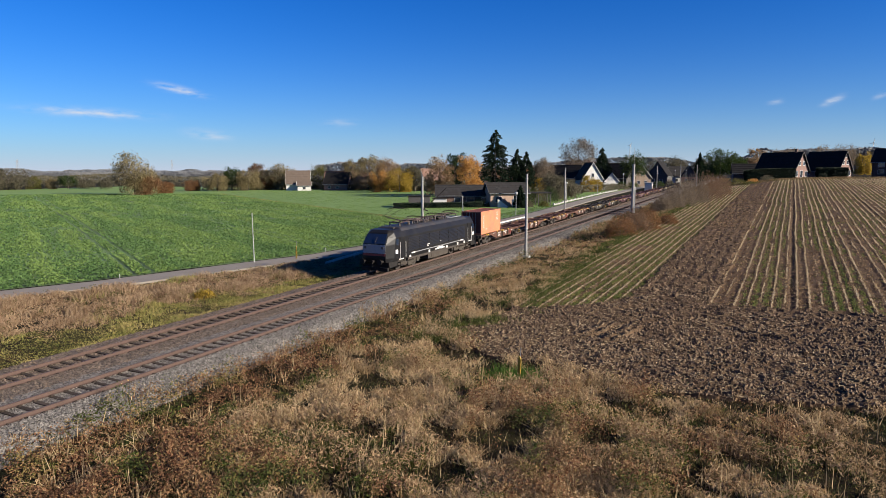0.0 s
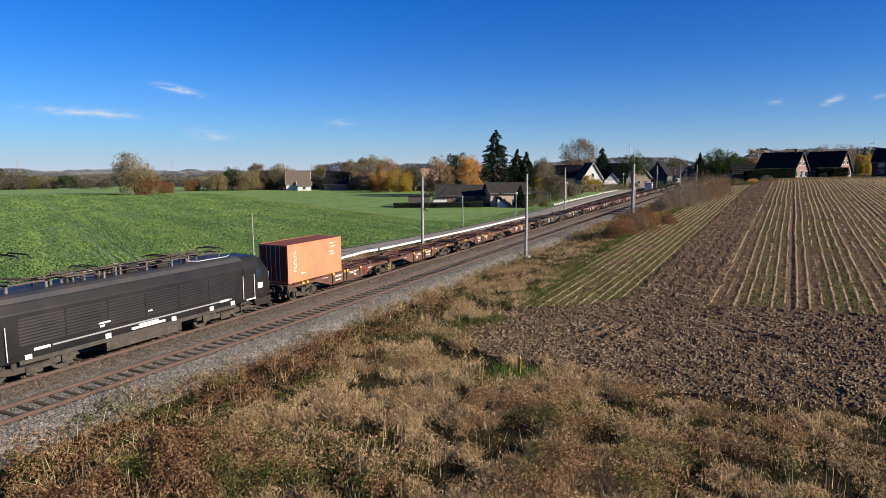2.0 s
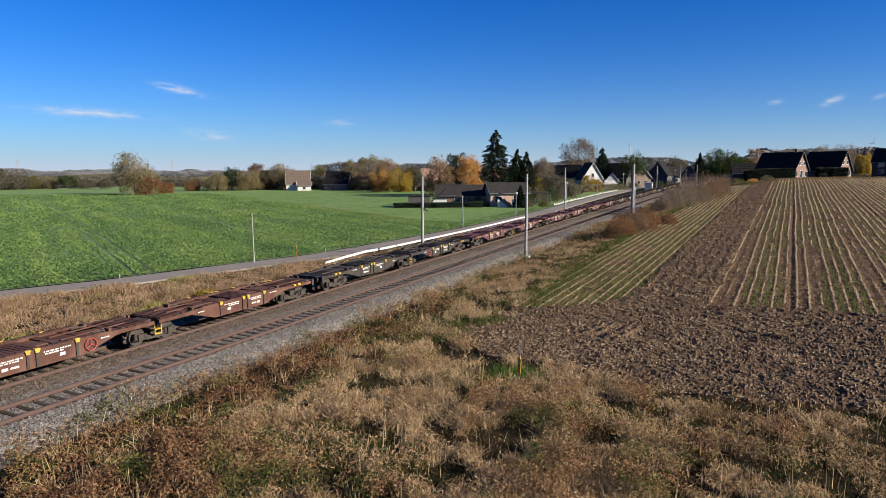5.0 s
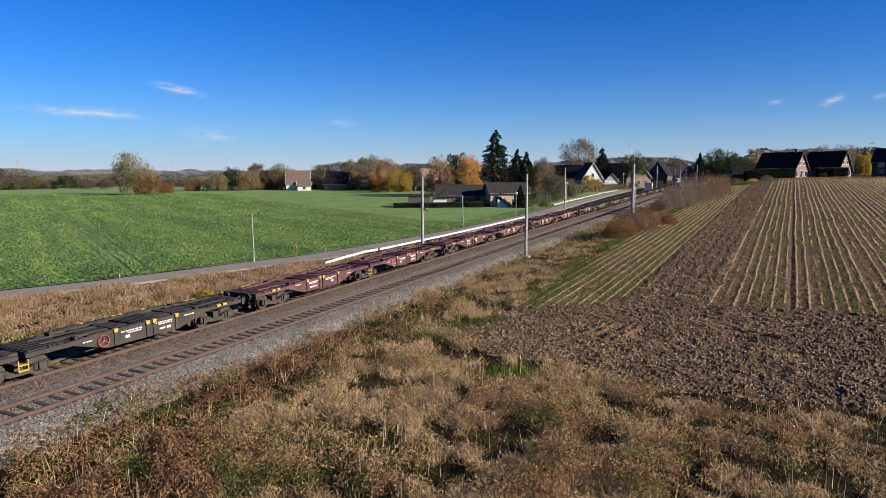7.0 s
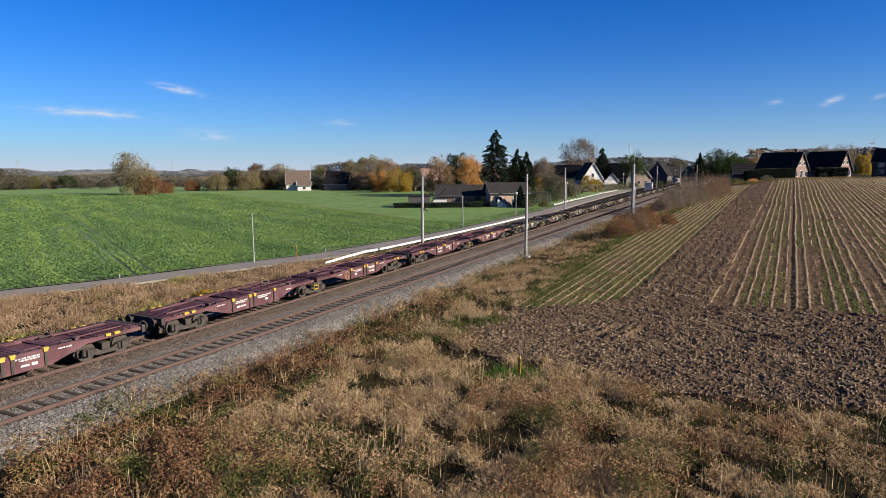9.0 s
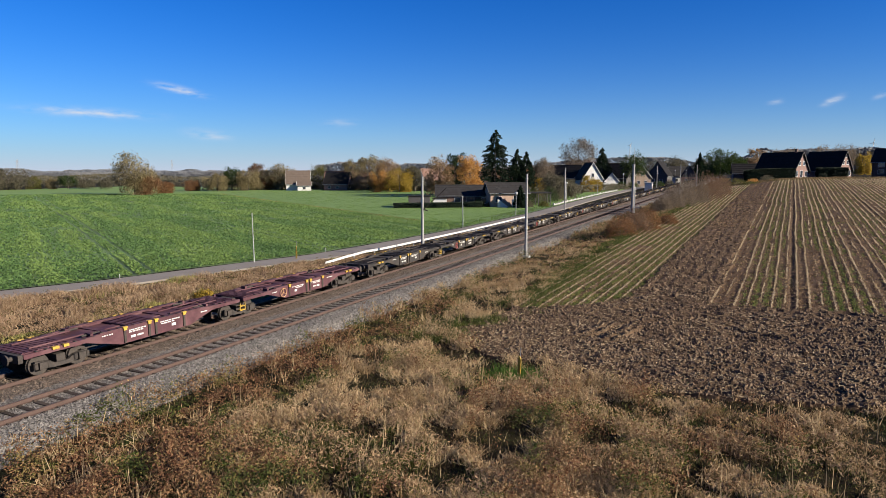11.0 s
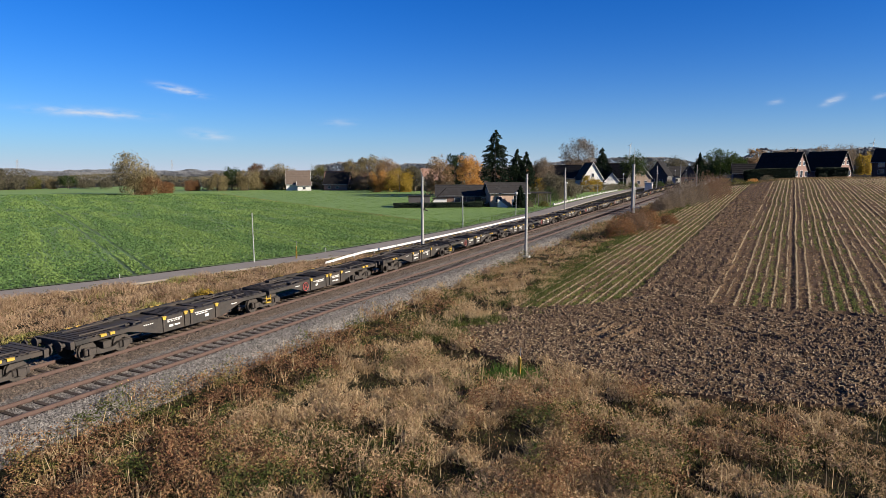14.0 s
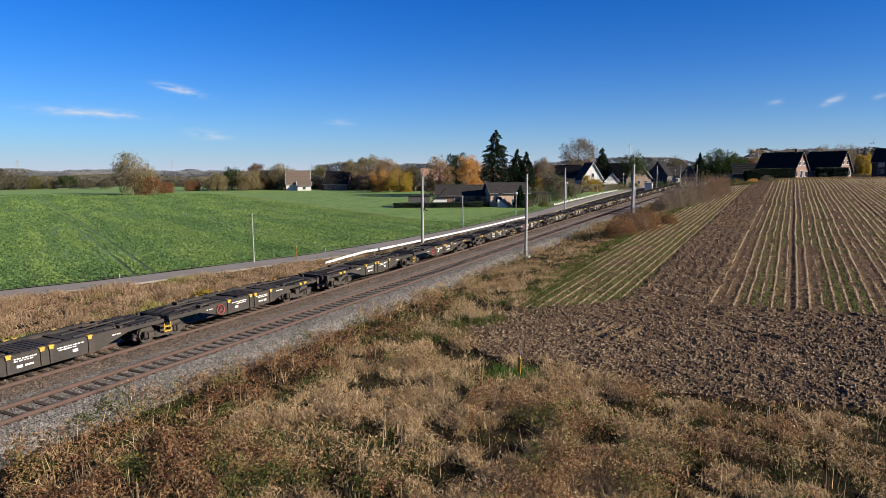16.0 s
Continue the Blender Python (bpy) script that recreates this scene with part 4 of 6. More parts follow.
M_FIELD = mat("field_soil_with_stubble", (0.0393, 0.0243, 0.0141), (0.1005, 0.0652, 0.0393), 1.2, 0.95, fine=5, bump=1.0, bump_scale=7, c=(0.0769, 0.0495, 0.029), cs=0.6, world_space=True, spec=0.08)
tagged(sheet("ploughed_field", np.arange(-17, 14, 0.1), np.arange(26, 48, 0.11), M_FIELD, 0.03, clod, False), "brown turned clods at the field's near end", "field", kind="structure")
tagged(sheet("stubble_field", np.concatenate([np.arange(-16, 18, 0.13), np.arange(18, 110, 0.8)]), np.concatenate([np.arange(48.0, 110, 0.45), np.arange(110, 235, 1.5)]), M_FIELD, 0.03, clod, False),
       "harvested field with pale stubble rows on brown soil", "field", kind="structure")
rs = np.random.RandomState(11)
x, y, r = fan(rs, 62000, 26, 140, -13, 28)
k = in_field(x, y) & ~ridge_zone(x, y)
x, y = x[k], y[k]
s = rs.uniform(0.03, 0.1, len(x)) * rs.uniform(0.5, 1.2, len(x)) * (0.7 + np.hypot(x, y) / 90)
c = np.stack([x, y, land(x, y) + clod(x, y) + 0.05], 1)
o = rs.normal(size=(len(x), 6, 3)) * 0.25 + np.array([(1, 0, 0), (-1, 0, 0), (0, 1, 0), (0, -1, 0), (0, 0, 0.8), (0, 0, -0.8)])
v = (c[:, None] + o * s[:, None, None]).reshape(-1, 3)
octa = np.array([(0, 2, 4), (2, 1, 4), (1, 3, 4), (3, 0, 4), (2, 0, 5), (1, 2, 5), (3, 1, 5), (0, 3, 5)])
f = (octa[None] + 6 * np.arange(len(x))[:, None, None]).reshape(-1, 3)
tagged(raw("soil_clods", v, f, mat("soil_clod", (0.055, 0.0361, 0.0228), (0.1531, 0.1083, 0.0691), 0.8, 0.95, fine=6, isl=0.4, world_space=True, spec=0.08)), "loose brown clods of turned soil", "soil", kind="stuff")
# straw rows
xs_, ys_ = [], []
for i in range(-20, 60):
    c0, n = 0.04 + i * ROW, 2100
    yy_ = np.exp(rs.uniform(math.log(39), math.log(225), n))
    xx_ = c0 + 0.047 * (yy_ - 45) + sway(yy_) + rs.normal(size=n) * 0.03 + 0.12 * (lattice(yy_, c0 + 0 * yy_, 33, 4.0) - 0.5)
    gap = lattice(xx_, yy_, 31, 2.2) + 0.5 * rs.rand(n) > 0.46 + 0.46 * math.sin(i * 2.4) - 0.2 * (c0 < -7.5)
    k = gap & in_field(xx_, yy_) & ridge_zone(xx_, yy_)
    xs_.append(xx_[k])
    ys_.append(yy_[k])
x, y = np.concatenate(xs_), np.concatenate(ys_)
r = np.hypot(x, y)
c = np.stack([x, y, land(x, y) + clod(x, y) + 0.07 + 0.04 * rs.rand(len(x))], 1)
v, f = kites(rs, c, rs.uniform(0.03, 0.08, len(x)) + r * 0.0006, 0.0, 0.3)
tagged(raw("stubble", v, f, M_STRAW), "pale cut straw stubble standing in rows", "stubble", kind="stuff")
x, y, r = fan(rs, 130000, 39, 220, -13, 24)
c = row_x(x, y)
k = in_field(x, y) & ridge_zone(x, y) & (lattice(x, y, 41, 5.0) + 0.35 * rs.rand(len(x)) > np.where(c < -7, 0.3, 0.6) - 0.3 * np.sin(c * 1.25 + 0.6)) & (np.abs(((c - 0.04) / ROW) % 1 - 0.5) < np.where(c < -7, 0.3, 0.2)) & (np.abs(c - 2.6) > 0.3)
x, y, r = x[k], y[k], r[k]
v, f = blades(rs, x, y, land(x, y) + clod(x, y) + 0.03, 0.12 + 0 * x, 3, 0.06 + 0 * x, 0.013 + r * 0.0003, 1.0)
tagged(raw("field_weeds", v, f, leafy("field_weed_leaf", [(0.055, 0.0785, 0.0188), (0.1021, 0.1217, 0.0314), (0.157, 0.157, 0.051)], 0.3, 0.5)), "low green weeds between the stubble rows", "weeds", kind="stuff")

# brown crumbs and dead leaves between the rows
x, y, r = fan(rs, 80000, 40, 200, -13, 24)
k = in_field(x, y) & (ridge_zone(x, y) | (y > 90))
x, y, r = x[k], y[k], r[k]
c = np.stack([x, y, land(x, y) + clod(x, y) + 0.05], 1)
v, f = kites(rs, c, rs.uniform(0.02, 0.06, len(x)) + r * 0.0006, 0.0, 0.5)
tagged(raw("field_crumbs", v, f, leafy("soil_crumb", [(0.0769, 0.044, 0.0198), (0.1539, 0.0934, 0.0467), (0.2528, 0.1648, 0.0907), (0.0879, 0.0879, 0.0247)], 0.25, 0.45, 0.05)), "brown soil crumbs and dead leaves between the rows", "soil", kind="stuff")
# a green strip along the field's edge
y = np.exp(rs.uniform(math.log(31), math.log(150), 9000))
x = field_left(y) - 0.2 + rs.normal(size=9000) * 0.75
k = lattice(x, y, 65, 2.0) + 0.3 * rs.rand(9000) > 0.5
x, y = x[k], y[k]
v, f = blades(rs, x, y, land(x, y), 0.3 + 0 * x, 5, 0.2 + 0 * x, 0.012 + y * 0.0003, 0.7)
tagged(raw("edge_grass", v, f, M_WEED), "dark green grass along the field's edge", "grass", kind="stuff")

# straw litter over the turned soil
x, y, r = fan(rs, 26000, 26, 60, -13, 28)
k = in_field(x, y) & ~ridge_zone(x, y) & (lattice(x, y, 45, 2.5) + 0.5 * rs.rand(len(x)) + 0.6 * ease(-4, -9, x) > 0.8)
x, y = x[k], y[k]
v, f = kites(rs, np.stack([x, y, land(x, y) + clod(x, y) + 0.06], 1), rs.uniform(0.05, 0.14, len(x)), 0.75, 0.12)
tagged(raw("straw_litter", v, f, M_STRAW), "loose pale straw scattered on the soil", "straw", kind="stuff")

# rough meadow in front and along the line
def soil(x, y):
    """The top of bank or ballast, whichever is higher."""
    return np.maximum(land(x, y), np.interp(x, (-26.0, -22.7, -22.35, -21.2, -20), (-0.215, -0.215, -0.28, -1.0, -3)) + grade(y))


rs = np.random.RandomState(12)


def tufting(x, y):
    """0 in the bare gaps between tufts, 1 on the fullest tussocks."""
    v = 0.42 * lattice(x, y, 53, 0.62) + 0.16 * lattice(x, y, 52, 0.27) + 0.42 * lattice(x + 0.5 * y, y, 55, 1.7)
    return ease(0.4, 0.62, v)


def open_meadow(x, y):
    return (x > -22.3 - 0.6 * ease(24, 13, y) + 0.7 * lattice(x, y, 50, 2)) & ~((x > field_left(y) + 0.1) & (y > field_near(x) + 0.3))


# how red and leafy the growth is: most along the foot of the ballast
def redness(x, y):
    return np.maximum(ease(-16.8, -19.5, x + 3 * (lattice(x, y, 61, 3.0) - 0.5)), ease(18, 13, y) * ease(-11, -15, x)) * ease(46, 31, y)


x, y, r = fan(rs, 150000, 15, 150, -12, 62)
full = tufting(x, y)
k = open_meadow(x, y) & (full + 0.3 * rs.rand(len(x)) > 0.4 + 0.16 * ease(-4, 3, x)) & (rs.rand(len(x)) > 0.93 * redness(x, y))
x, y, r, full = x[k], y[k], r[k], full[k]
tall = (0.1 + 0.38 * full) * (0.75 + 0.5 * lattice(x, y, 51, 1.1))
tall *= (1 - 0.4 * ease(-6, 2, x)) * (1 - 0.3 * ease(40, 60, y))
pick = 0.5 * lattice(x, y, 54, 0.9) + 0.5 * lattice(x, y, 56, 4.0) + 0.16 * (rs.rand(len(x)) - 0.5) - 0.14 * ease(-4, 2, x) + 0.04 * ease(-9, -13, x) + 0.2 * ease(44, 60, y) * (lattice(x, y, 57, 5) - 0.3)
worn = x + 5 * (lattice(x, y, 46, 3.0) - 0.5) > -5
straw = ease(-19, -16, x) * ease(-4, -9, x) * ease(17, 22, y) * ease(44, 34, y)
pick = pick + 0.6 * straw * (0.57 - pick)
pick = pick + 0.35 * (lattice(x, y, 47, 1.6) > 0.64) * ease(-7, -1, x)
for nm, lab, m, sel in (("dry_grass", "tall dry brown and straw-coloured autumn grass", M_DRY, (pick < 0.4) & ~worn), ("brown_grass", "shorter dull brown grass", M_DULL, (pick < 0.4) & worn), ("pale_grass", "pale straw-coloured tufts of dead grass", M_PALE, (pick >= 0.4) & (pick < 0.66)), ("green_grass", "patches of fresh green grass", M_OLIVE, pick >= 0.66)):
    v, f = blades(rs, x[sel], y[sel], soil(x[sel], y[sel]) - 0.03, tall[sel] * (0.7 if nm == "green_grass" else 1), 4, 0.07 + r[sel] * 0.0014, 0.009 + r[sel] * 0.00026, 1.0)
    tagged(raw(nm, v, f, m), lab, "grass", kind="stuff")
# bent and broken stalks among the tufts
n = 2
c = np.repeat(np.stack([x, y, soil(x, y)], 1), n, 0)
c[:, :2] += rs.normal(size=(len(c), 2)) * (0.08 + 0.0016 * np.repeat(r, n))[:, None]
c[:, 2] += rs.rand(len(c)) ** 0.6 * np.repeat(tall, n) * 1.05
v, f = kites(rs, c, rs.uniform(0.04, 0.09, len(c)) + 0.0009 * np.repeat(r, n), 0.0, 0.2)
tagged(raw("broken_stalks", v, f, leafy("stalk", [(0.1335, 0.0824, 0.0393), (0.2041, 0.1295, 0.0667), (0.2983, 0.1963, 0.1099), (0.3611, 0.2591, 0.1492), (0.1963, 0.1021, 0.055)], 0.9, 0.6)), "bent straw and reddish stalks matted in the grass", "grass", kind="stuff")

# withered dock, brambles and weeds: clumped leaves, reddest next to the ballast
x, y, r = fan(rs, 80000, 15, 110, -6, 62)
bushy = 0.5 * lattice(x, y, 62, 0.75) + 0.5 * lattice(x, y, 63, 1.9)
red = redness(x, y)
k = open_meadow(x, y) & (bushy + 0.12 * rs.rand(len(x)) > 0.76 - 0.48 * red - 0.08 * ease(38, 50, y))
x, y, r, bushy, red = x[k], y[k], r[k], bushy[k], red[k]
hh = (0.12 + 0.75 * ease(0.4, 0.75, bushy)) * (0.8 + 0.4 * rs.rand(len(x)))
hue = 0.65 * lattice(x, y, 64, 1.3) + 0.35 * lattice(x, y, 66, 0.5) + 0.12 * rs.rand(len(x)) - 0.12 * red
for nm, lab, m, sel in (("red_weeds", "withered red-brown dock and weeds on the railway bank", M_DOCK, hue < 0.54), ("yellow_weeds", "yellowing leafy weeds in the grass", M_FADED, (hue >= 0.54) & (hue < 0.63)), ("green_weeds", "leafy dark green weeds on the railway bank", M_WEED, hue >= 0.63)):
    n = 6
    c = np.repeat(np.stack([x[sel], y[sel], soil(x[sel], y[sel])], 1), n, 0)
    c[:, :2] += rs.normal(size=(len(c), 2)) * 0.1
    c[:, 2] += rs.rand(len(c)) ** 0.55 * np.repeat(hh[sel], n)
    v, f = kites(rs, c, rs.uniform(0.018, 0.045, len(c)) + 0.0007 * np.repeat(r[sel], n), 0.2, 0.45)
    tagged(raw(nm, v, f, m), lab, "weeds", kind="stuff")
# short matted growth in the gaps, its colours darkened for the tufts' shade
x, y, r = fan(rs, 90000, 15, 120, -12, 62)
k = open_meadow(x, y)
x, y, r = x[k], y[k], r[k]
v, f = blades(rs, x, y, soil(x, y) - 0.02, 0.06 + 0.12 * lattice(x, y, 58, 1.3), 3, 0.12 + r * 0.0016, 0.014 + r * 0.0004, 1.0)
tagged(raw("low_grass", v, f, leafy("shaded_low_grass_blade", [(0.0173, 0.0236, 0.0063), (0.0353, 0.0432, 0.0102), (0.0707, 0.0534, 0.0236), (0.051, 0.0314, 0.0157), (0.0275, 0.033, 0.0079)], 0.8, 0.5)), "short matted green and brown grass", "grass", kind="stuff")
# lone tall stems, paler than the rest
x, y, r = fan(rs, 900, 16, 60, -12, 60)
k = open_meadow(x, y)
x, y, r = x[k], y[k], r[k]
v, f = blades(rs, x, y, soil(x, y), 0.7 + 0.35 * rs.rand(len(x)), 2, 0.08 + 0 * x, 0.008 + r * 0.0002, 0.25)
tagged(raw("tall_stems", v, f, M_PALE), "lone tall dry stems above the grass", "grass", kind="stuff")
# grass beside the line further off, and a green patch round the marker
x = rs.uniform(-22.2, -10.0, 16000)
y = np.exp(rs.uniform(math.log(85), math.log(330), 16000))
k = x < field_left(y) - 0.2 + 3 * ease(150, 200, y)
x, y = x[k], y[k]
v, f = blades(rs, x, y, soil(x, y) - 0.03, 0.3 + 0.3 * lattice(x, y, 57, 3.0), 4, 0.35 + 0 * x, 0.04 + y * 0.0003, 0.5)
tagged(raw("bank_grass", v, f, M_DULL), "dry grass on the railway bank", "grass", kind="stuff")
x, y = -9.4 + rs.normal(size=900) * 0.8, 27.4 + rs.normal(size=900) * 0.6
v, f = blades(rs, x, y, soil(x, y) - 0.03, 0.3 + 0 * x, 5, 0.1 + 0 * x, 0.012 + 0 * x, 0.5)
tagged(raw("marker_grass", v, f, leafy("lush_blade", [(0.033, 0.0707, 0.011), (0.055, 0.1099, 0.0165), (0.0942, 0.1492, 0.0275)], 0.5, 0.3)), "lush green grass round the marker post", "grass", kind="stuff")

# verge between the line and the lane: pale dry grass, greener towards the ballast
y = np.exp(rs.uniform(math.log(14), math.log(130), 34000))
x = -31.6 + (edge_x(y) + 2.0 + 31.6) * rs.rand(34000)
r = np.hypot(x, y)
side = (x + 31.6) / np.minimum(edge_x(y) + 2.0 + 31.6, -0.5)
thick = 0.5 * lattice(x, y, 61, 0.8) + 0.5 * lattice(x, y, 67, 2.6)
k = (thick + 0.4 * rs.rand(len(x)) > 0.42) | (side < 0.35)
x, y, r, side, thick = x[k], y[k], r[k], side[k], thick[k]
hh = (0.12 + 0.75 * ease(0.35, 0.75, thick)) * (0.4 + 0.6 * ease(0.2, 0.5, side)) * (0.5 + 0.5 * ease(0.0, 0.12, 1 - side)) * (1 - 0.6 * ease(45, 60, y))
tint_ = 0.6 * lattice(x, y, 68, 1.4) + 0.4 * lattice(x, y, 69, 3.4) + 0.3 * (rs.rand(len(x)) - 0.5)
grassy = tint_ + 0.6 * ease(0.42, 0.12, side) + 0.25 * ease(0.85, 1.0, side) > 0.72
M_VERGE = leafy("verge_blade", [(0.1021, 0.0628, 0.0353), (0.1963, 0.1217, 0.0707), (0.2826, 0.1963, 0.1177), (0.3297, 0.2355, 0.1413), (0.157, 0.0903, 0.051)], 0.7, 0.5)
for nm, lab, m, sel in (("verge_grass", "tall pale dry grass between railway and lane", M_VERGE, ~grassy), ("verge_green_grass", "low yellow-green grass beside the ballast", leafy("verge_green_blade", [(0.0864, 0.0981, 0.0236), (0.1648, 0.1609, 0.0432), (0.2512, 0.2159, 0.0746), (0.314, 0.2434, 0.1021)], 0.6, 0.45), grassy)):
    v, f = blades(rs, x[sel], y[sel], land(x[sel], y[sel]) - 0.02, hh[sel] * (0.75 if m != M_VERGE else 1), 5, 0.12 + r[sel] * 0.0014, 0.011 + r[sel] * 0.00026, 0.8)
    tagged(raw(nm, v, f, m), lab, "grass", kind="stuff")
n = 2
c = np.repeat(np.stack([x, y, land(x, y)], 1)[~grassy], n, 0)
c[:, :2] += rs.normal(size=(len(c), 2)) * 0.15
c[:, 2] += rs.rand(len(c)) ** 0.6 * np.repeat(hh[~grassy], n)
v, f = kites(rs, c, rs.uniform(0.03, 0.08, len(c)) + 0.0008 * np.repeat(r[~grassy], n), 0.0, 0.2)
tagged(raw("verge_stalks", v, f, leafy("verge_stalk", [(0.055, 0.0471, 0.0173), (0.157, 0.0903, 0.0518), (0.2669, 0.1806, 0.1099), (0.314, 0.2355, 0.1492), (0.1177, 0.0589, 0.033)], 0.7, 0.45)), "bent dry stalks in the verge", "grass", kind="stuff")
# low weeds among the verge's grass
x, y, r = fan(rs, 14000, 24, 90, 10, 66)
k = (x < -32.0) & (x > edge_x(y) + 2.2) & (0.6 * lattice(x, y, 70, 1.5) + 0.4 * lattice(x, y, 79, 0.5) > 0.58)
x, y, r = x[k], y[k], r[k]
c = np.repeat(np.stack([x, y, land(x, y)], 1), 7, 0)
c[:, :2] += rs.normal(size=(len(c), 2)) * 0.14
c[:, 2] += rs.rand(len(c)) ** 0.6 * 0.5
v, f = kites(rs, c, rs.uniform(0.02, 0.05, len(c)) + 0.0007 * np.repeat(r, 7), 0.2, 0.45)
tagged(raw("verge_weeds", v, f, leafy("verge_weed", [(0.0314, 0.0393, 0.0094), (0.0628, 0.0667, 0.0157), (0.1021, 0.0667, 0.0275), (0.1335, 0.1021, 0.0314)], 0.6, 0.5)), "dull green and brown weeds in the verge", "weeds", kind="stuff")
x, y, r = fan(rs, 16000, 24, 130, -6, 66)
k = (np.abs(x - edge_x(y) - 2.3) < 0.5) | (np.abs(x - edge_x(y) + 2.3) < 0.35)
x, y, r = x[k & (y > 5)], y[k & (y > 5)], r[k & (y > 5)]
v, f = blades(rs, x, y, land(x, y) - 0.02, 0.2 + 0 * x, 6, 0.15 + 0 * x, 0.008 + r * 0.0002, 0.5)
tagged(raw("lane_edge_grass", v, f, M_WEED), "low green grass along the lane", "grass", kind="stuff")

# crop leaves on the green field, mown meadow beyond it
def crop_end(x):
    return np.interp(x, (-330, -262, -222, -192, -140, -104, -52), (120, 146, 172, 190, 155, 131, 98))


tagged(sheet("meadow", np.arange(-330, -44, 1.3), np.arange(92, 262, 1.3), M_MEADOW, 0.16,
             lambda x, y: np.where((y > crop_end(x)) & (x < edge_x(y) - 2.4), 0.06 * lattice(x, y, 74, 2.0), -0.6)), "light green mown meadow before the houses", "meadow", kind="structure")


WN = (0.49, 0.87)


def wheelings(x, y):
    """0 in the tracks that machines left, 1 elsewhere."""
    c = (x + 60) * WN[0] + (y - 60) * WN[1]
    d = np.abs(((c + 23.35) % 21.0) - 10.5)
    return np.abs(d - 0.8) > 0.2


x, y, r = fan(rs, 330000, 46, 300, 10, 66)
k = (x < edge_x(y) - 2.4) & (y < crop_end(x) + 0.6 * rs.rand(len(x))) & (x > -325) & wheelings(x, y)
cs_ = (x + 60) * WN[0] + (y - 60) * WN[1]
stripes = lattice(cs_ * 8, (x * 0.87 - y * 0.49) + 0 * x, 71, 9.0)
x, y, r, stripes = x[k], y[k], r[k], stripes[k]
cs_ = (x + 60) * WN[0] + (y - 60) * WN[1]
drill = 0.5 + 0.5 * np.cos(2 * math.pi * cs_ / 0.9)
k = stripes * 0.35 + drill * 0.2 * ease(140, 60, r) + lattice(x, y, 78, 0.9) * 0.2 + lattice(x, y, 72, 9.0) * 0.25 + 0.3 * rs.rand(len(x)) > 0.4
x, y, r, stripes, cs_ = x[k], y[k], r[k], stripes[k], cs_[k]
broad = 0.6 * lattice(cs_ * 4, (x * 0.87 - y * 0.49) * 0.25, 76, 9.0) + 0.4 * stripes
bright = 0.75 * broad + 0.25 * lattice(x, y, 75, 8.0) + 0.25 * (rs.rand(len(x)) - 0.5) > 0.48
for nm, lab, m, sel in (("crop_plants", "low leafy bright green crop plants", M_CROPLEAF, bright), ("darker_crop_plants", "low leafy deeper green crop plants", M_CROPDEEP, ~bright)):
    v, f = kites(rs, np.stack([x, y, land(x, y) + 0.16 + 0.1 * rs.rand(len(x)) + 0.05 * lattice(x, y, 73, 2.5)], 1)[sel], (rs.uniform(0.04, 0.085, len(x)) + r * 0.00095)[sel], 0.45, 0.5)
    tagged(raw(nm, v, f, m), lab, "crop", kind="stuff")

x, y, r = fan(rs, 60000, 95, 300, 10, 66)
k = (x < edge_x(y) - 2.6) & (y > crop_end(x)) & (y < 262) & (x > -330)
x, y, r = x[k], y[k], r[k]
v, f = blades(rs, x, y, land(x, y) + 0.12, 0.14 + 0 * x, 3, 0.2 + 0 * x, 0.02 + r * 0.0005, 0.6)
tagged(raw("meadow_grass", v, f, leafy("meadow_blade", [(0.0412, 0.0824, 0.011), (0.0659, 0.1209, 0.0165), (0.0989, 0.1539, 0.0247)], 0.15, 0.5)), "short bright green grass in the meadow", "grass", kind="stuff")

# rough seam between crop and meadow
x = rs.uniform(-192, -52, 2200)
y = crop_end(x) + rs.normal(size=2200) * 0.3
v, f = blades(rs, x, y, land(x, y) + 0.1, 0.2 + 0 * x, 4, 0.3 + 0 * x, 0.04 + 0 * x, 0.5)
tagged(raw("field_seam_grass", v, f, M_DRY), "ragged dry grass between crop and meadow", "grass", kind="stuff")


